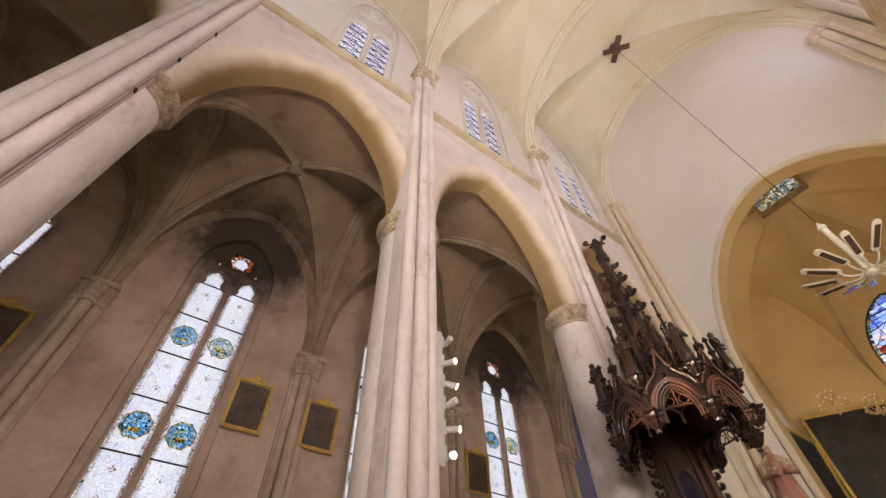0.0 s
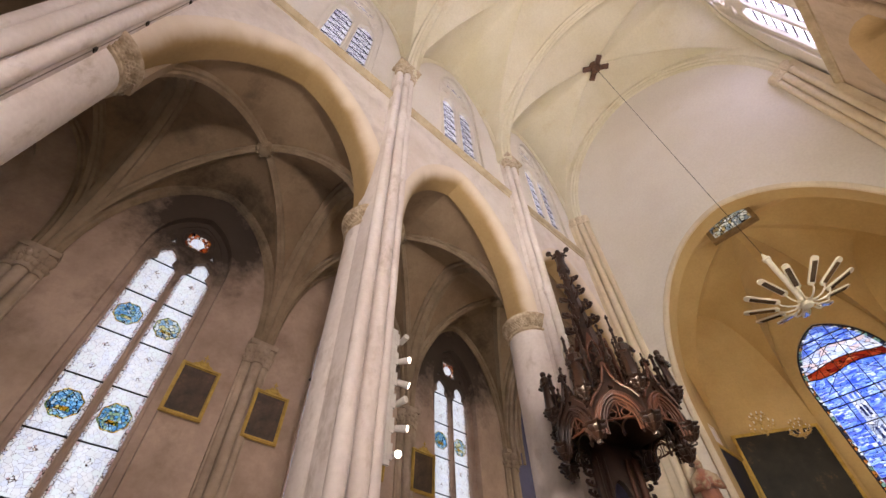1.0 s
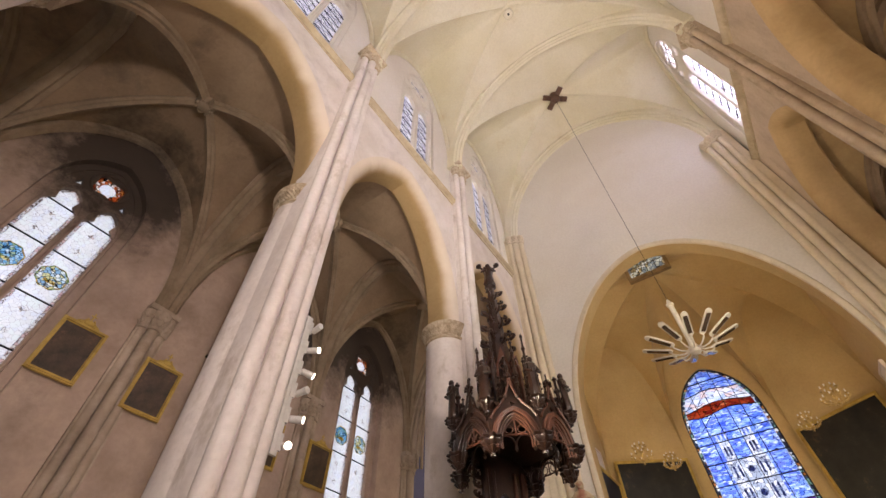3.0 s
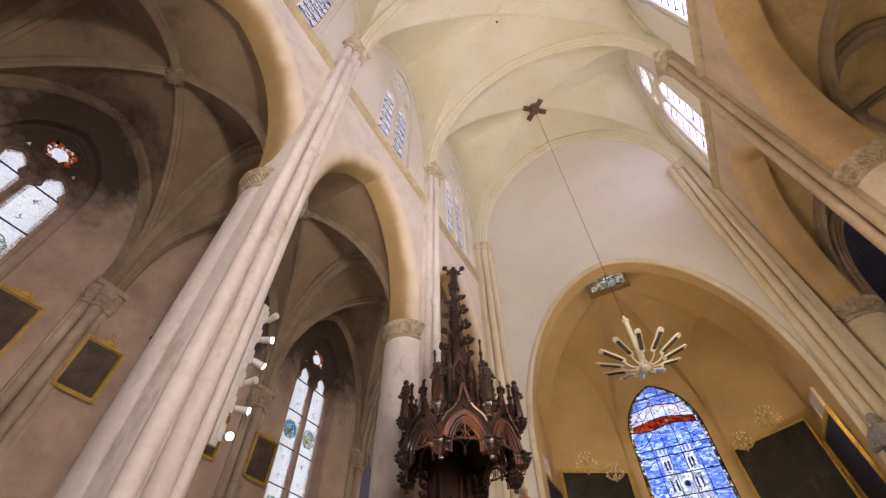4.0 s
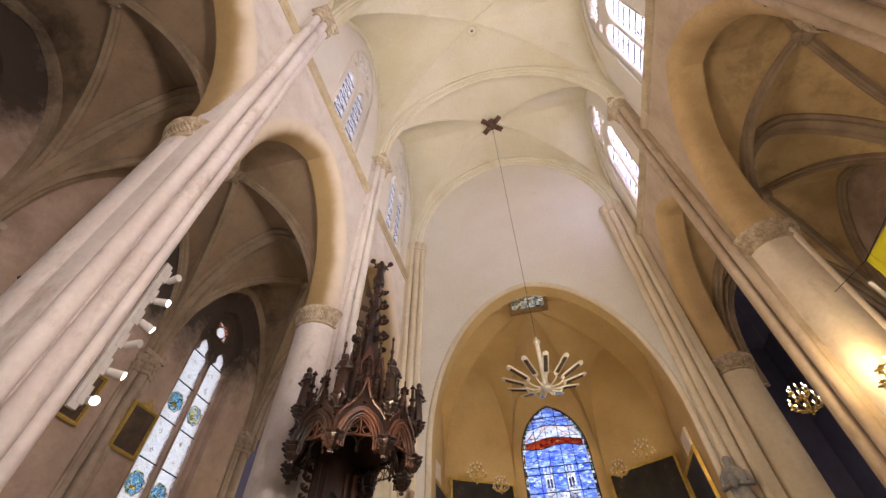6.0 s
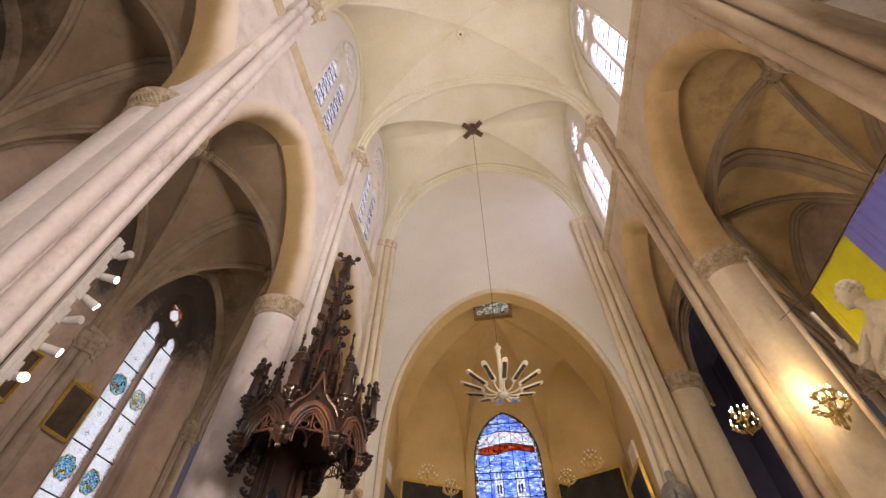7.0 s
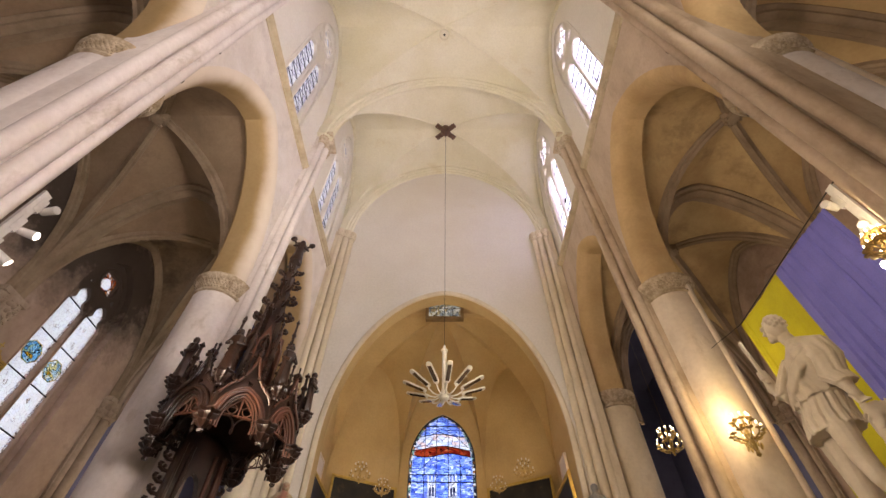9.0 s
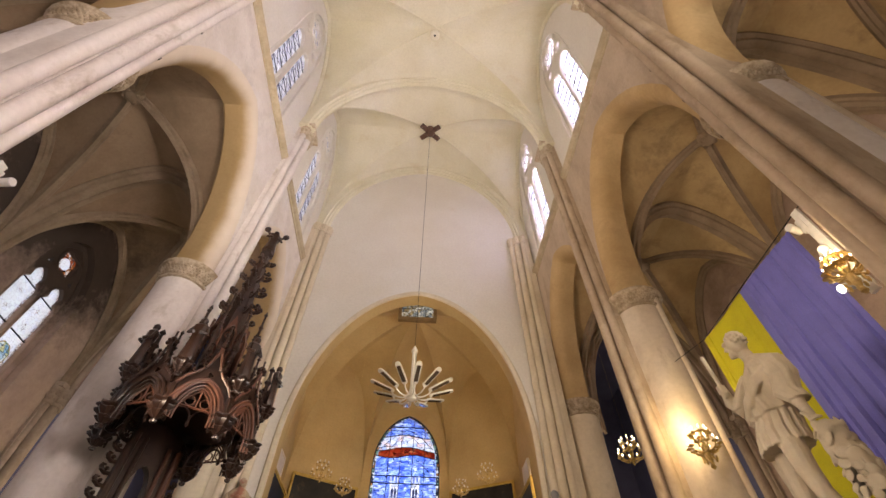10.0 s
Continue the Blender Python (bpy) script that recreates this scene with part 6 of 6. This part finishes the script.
# ---- candle sconces and chandeliers ----
def candle_cluster(root, r, arms, lit=True, tiers=1):
    """Brass arms that curve out from a stem and carry candles."""
    for tier in range(tiers):
        n = arms - 2 * tier
        for i in range(n):
            a = 2 * math.pi * (i + 0.5 * tier) / n
            rr = r * (1 - 0.4 * tier)
            z = 0.22 * r * tier * 4
            d = Vector((math.cos(a), math.sin(a), 0))
            bm = bmesh.new()
            tube(bm, [Vector((0, 0, z - 0.05)), d * rr * 0.45 + Vector((0, 0, z - 0.35 * r)), d * rr * 0.85 + Vector((0, 0, z - 0.2 * r)), d * rr + Vector((0, 0, z + 0.05 * r))], 0.03 * r + 0.004, 6)
            lathe(bm, [(0.02, 0), (0.16 * r, 0.03 * r), (0.16 * r, 0.07 * r), (0.05, 0.08 * r)], d * rr + Vector((0, 0, z + 0.03 * r)), 10)
            for q in range(3):
                blob(bm, d * rr * (0.4 + 0.2 * q) + Vector((0, 0, z - (0.42 - 0.1 * q) * r)), 0.05 * r, sub=1)
            arm = part("arm", bm, BRASS, root)
            bm = bmesh.new()
            tube(bm, [d * rr + Vector((0, 0, z + 0.08 * r)), d * rr + Vector((0, 0, z + 0.38 * r))], 0.055 * r, 8)
            part("candle", bm, LAMP_WHITE, arm, "white candle tube")
            if lit:
                bm = bmesh.new()
                blob(bm, d * rr + Vector((0, 0, z + 0.47 * r)), (0.05 * r, 0.05 * r, 0.1 * r), sub=2)
                part("bulb", bm, BULB, arm, "lit flame-shaped bulb")


def sconce(at, wall_dir, r=0.24, arms=6, tiers=1):
    root = thing("sconce", at, "brass candle sconce with lit bulbs on a stone pier", "sconce", "pier sconces")
    w = Vector(wall_dir)
    bm = bmesh.new()
    tube(bm, [Vector((0, 0, -0.05)), w * 0.5 + Vector((0, 0, -0.12)), w], 0.016, 8)
    lathe(bm, [(0.01, -0.3), (0.035, -0.27), (0.02, -0.22), (0.05, -0.14), (0.03, -0.06), (0.05, 0.0), (0.02, 0.08)], n=12)
    for i in range(8):
        a = i * math.pi / 4
        blob(bm, (0.09 * math.cos(a), 0.09 * math.sin(a), -0.17), (0.018, 0.018, 0.04), sub=1)
    blob(bm, w, (0.07, 0.07, 0.1), sub=2)
    part("stem", bm, BRASS, root)
    candle_cluster(root, r, arms, True, tiers)
    return root


sconce((4.36, 6.05, 4.55), (0.18, 0.32, 0.04), 0.2, 10, 2)
sconce((4.3, 2.79, 4.78), (0.2, -0.14, 0.04), 0.15, 12, 2)


def chandelier(at, r, lit, drop, label):
    root = thing("candle_chandelier", at, label, "chandelier", "candle chandeliers")
    bm = bmesh.new()
    lathe(bm, [(0.01, -0.75 * r), (0.1 * r, -0.68 * r), (0.05 * r, -0.55 * r), (0.2 * r, -0.35 * r), (0.1 * r, -0.1 * r), (0.16 * r, 0.1 * r), (0.05 * r, 0.35 * r), (0.09 * r, 0.6 * r), (0.03 * r, 0.9 * r)], n=12)
    part("stem", bm, BRASS, root)
    bm = bmesh.new()
    tube(bm, [(0, 0, 0.8 * r), (0, 0, drop)], 0.0025, 5)
    part("rod", bm, BRASS, root, "thin hanging rod")
    candle_cluster(root, r, 10, lit, 2)
    return root


UNLIT = "gilded candle chandelier with white candles, hanging in the choir"
for x, y, z, r in ((-2.6, 14.5, 7.3, 0.31), (-1.88, 14.8, 7.0, 0.25), (2.65, 14.5, 7.43, 0.31), (1.82, 14.8, 7.1, 0.25)):
    chandelier((x, y, z), r, False, 13.1 - z, UNLIT)
chandelier((6.3, 11.9, 7.1), 0.34, True, 5.4, "brass candle chandelier with lit bulbs in the blue chapel")
chandelier((-5.9, 12.6, 5.2), 0.3, True, 7.3, "brass candle chandelier with lit bulbs in the blue chapel")

# ---- track spotlights on the piers ----
def spot_track(side, y, z0, z1, count, lit, label, aim=0):
    x = at_x(side, PIER_X - 0.2)
    root = thing("spot_track", (x, y + 0.5, 0), label, "track light", "spot tracks")
    bm = bmesh.new()
    box(bm, (0, -0.02, (z0 + z1) / 2), (0.04, 0.1, z1 - z0))
    part("rail", bm, LAMP_WHITE, root, smooth=0)
    for i in range(count):
        z = z0 + (z1 - z0) * (i + 0.5) / count
        yaw = (-35, 20, -10, 35, 5, -25)[i % 6]
        m = Matrix.Translation((0, 0.1, z)) @ Matrix.Rotation(radians(aim + yaw), 4, "Z") @ Matrix.Rotation(radians(-25 + 12 * (i % 3)), 4, "X")
        bm = bmesh.new()
        box(bm, (0, 0.02, z), (0.05, 0.08, 0.2))
        tube(bm, [(0, 0.05, z), (0, 0.12, z)], 0.012, 6)
        arm = part("bracket", bm, LAMP_WHITE, root, smooth=0)
        bm = bmesh.new()
        tube(bm, [m @ Vector((0, 0.0, -0.02)), m @ Vector((0, 0.16, 0.0))], [0.042, 0.048], 16)
        part("spot_head", bm, LAMP_WHITE, arm, "white cylindrical spot head")
        bm = bmesh.new()
        tube(bm, [m @ Vector((0, 0.161, 0.0)), m @ Vector((0, 0.166, 0.0))], 0.042, 16)
        part("lens", bm, SPOT_FACE if i in lit else LAMP_WHITE, arm, "lit lens" if i in lit else "")
    return root


spot_track(-1, PIERS[2], 3.75, 5.75, 6, (0, 1, 3, 4), "white vertical track of adjustable spotlights on the pier, four lit", -70)
spot_track(-1, ARCADE[1], 1.9, 3.4, 6, (1, 4), "white vertical track of adjustable spotlights on the pier, two lit")
spot_track(1, PIERS[2], 4.6, 5.9, 3, (0,), "white vertical track of adjustable spotlights on the pier, most lit", 115)

CONDUIT = material("grey_conduit", (0.32, 0.29, 0.26), (0.22, 0.2, 0.18), 6)
# conduits that climb beside the wall shafts
for side in (-1, 1):
    for y in ARCADE[1:3]:
        root = thing("conduit", (0, 0, 0), "thin cable conduit clipped along the pier shaft", "conduit", "conduits")
        bm = bmesh.new()
        x, y = at_x(side, WALL_X - 0.04), y - 0.1
        tube(bm, [(x, y + 0.29, 3.0), (x, y + 0.29, 9.6), (x, y + 0.29, 12.9)], 0.016, 6)
        part("pipe", bm, CONDUIT, root)
        for z in (7.3, 8.6, 10.1):
            bm = bmesh.new()
            box(bm, (x, y + 0.29, z), (0.06, 0.06, 0.08))
            part("clip", bm, CABLE, root, "dark clip", smooth=0)

# ---- painted statues on consoles beside the chancel arch ----
ROBE = material("painted_plaster_robe", (0.55, 0.44, 0.30), (0.40, 0.30, 0.20), 3.0, rough=0.5, stain=(0.35, 0.12, 0.08), stain_scale=1.4, stain_lo=0.5, stain_hi=0.56)
ROBE_BLUE = material("painted_plaster_blue", (0.30, 0.29, 0.28), (0.19, 0.19, 0.2), 3.0, rough=0.5, stain=(0.45, 0.38, 0.28), stain_scale=1.6, stain_lo=0.5, stain_hi=0.56)
for side, mat, word in ((-1, ROBE, "cream and red"), (1, ROBE_BLUE, "blue-grey and cream")):
    at = Vector((side * 3.5, 10.62, 4.2))
    root = thing("console", at, "moulded stone console carrying a statue", "console", "statue consoles")
    bm = bmesh.new()
    lathe(bm, [(0.05, -0.5), (0.12, -0.42), (0.2, -0.2), (0.26, -0.1), (0.28, 0.0)], n=12)
    box(bm, (side * 0.05, 0.2, -0.1), (0.36, 0.4, 0.2))
    part("bracket", bm, STONE, root, smooth=30)
    bm = bmesh.new()
    m = Matrix.Translation(at) @ Matrix.Rotation(radians(180 - side * 25), 4, "Z")
    h = 1.42
    rows = [[m @ Vector((h * r * (1.1 + 0.1 * math.cos(6 * a + 5 * z)) * math.cos(a), h * r * (0.85 + 0.08 * math.cos(9 * a)) * math.sin(a), h * z)) for a in (2 * math.pi * i / 28 for i in range(28))] for r, z in ((0.14, 0.0), (0.16, 0.04), (0.145, 0.2), (0.12, 0.42), (0.115, 0.55), (0.145, 0.68), (0.15, 0.76), (0.11, 0.82), (0.05, 0.86), (0.04, 0.88))]
    vs = grid(bm, rows, True)
    bm.faces.new(vs[0][::-1]), bm.faces.new(vs[-1])
    blob(bm, (0, 0.01 * h, 0.935 * h), (0.055 * h, 0.062 * h, 0.075 * h), m, 3)
    blob(bm, (0, -0.01 * h, 0.95 * h), (0.064 * h, 0.064 * h, 0.07 * h), m, 2)
    for q in (-1, 1):
        tube(bm, [m @ Vector((q * 0.14 * h, 0, 0.75 * h)), m @ Vector((q * 0.19 * h, 0.04 * h, 0.58 * h)), m @ Vector((q * 0.05 * h, 0.17 * h, 0.58 * h))], [0.05 * h, 0.045 * h, 0.028 * h], 10)
    blob(bm, (0.03 * h, 0.16 * h, 0.62 * h), (0.06 * h, 0.05 * h, 0.1 * h), m, 2)
    tagged(part("statue", bm, mat, smooth=60), f"painted plaster statue in {word} robes on a console", "statue")

# ---- large paintings in the choir ----
for s in (-1, 1):
    a = math.degrees(math.atan2(1.4, 2.35))
    mid = Vector((s * 2.775, 16.2, 0)) + Vector((-s * 0.04 * 0.56, -0.06 * 0.83, 0))
    painting((mid.x, mid.y, 4.7), 2.25, 2.95, -s * a, "large dark oil painting in gilt frame on choir wall", CANVAS_DARK, False, "choir paintings", 0.085)
    painting((s * 3.86, 14.2, 4.6), 1.9, 2.3, 90 if s < 0 else -90, "large dark oil painting in gilt frame beside the choir", CANVAS_DARK, False, "choir paintings", 0.1)
    # pale panel above the side painting
    root = thing("wall_panel", (s * 3.9, 14.3, 7.1), "pale framed panel on the choir side wall", "panel", "choir panels")
    bm = bmesh.new()
    box(bm, (0, 0, 0.35), (0.06, 0.7, 0.7))
    part("board", bm, SPANDREL, root, smooth=0)
    bm = bmesh.new()
    for z in (0.0, 0.7):
        box(bm, (-s * 0.01, 0, z), (0.08, 0.78, 0.06))
    for y in (-0.36, 0.36):
        box(bm, (-s * 0.012, y, 0.35), (0.08, 0.06, 0.64))
    part("frame", bm, SOFFIT, root, smooth=0)

# worn iron peg on the pier
root = thing("wall_peg", (-4.93, 2.05, 4.75), "broken dark iron peg in the pier", "peg")
bm = bmesh.new()
blob(bm, (0, 0, 0), (0.06, 0.04, 0.07), sub=1)
tube(bm, [(0.05, 0.08, 0), (-0.02, -0.06, 0.02), (-0.04, -0.1, 0.05)], 0.025, 6)
part("stub", bm, CABLE, root)
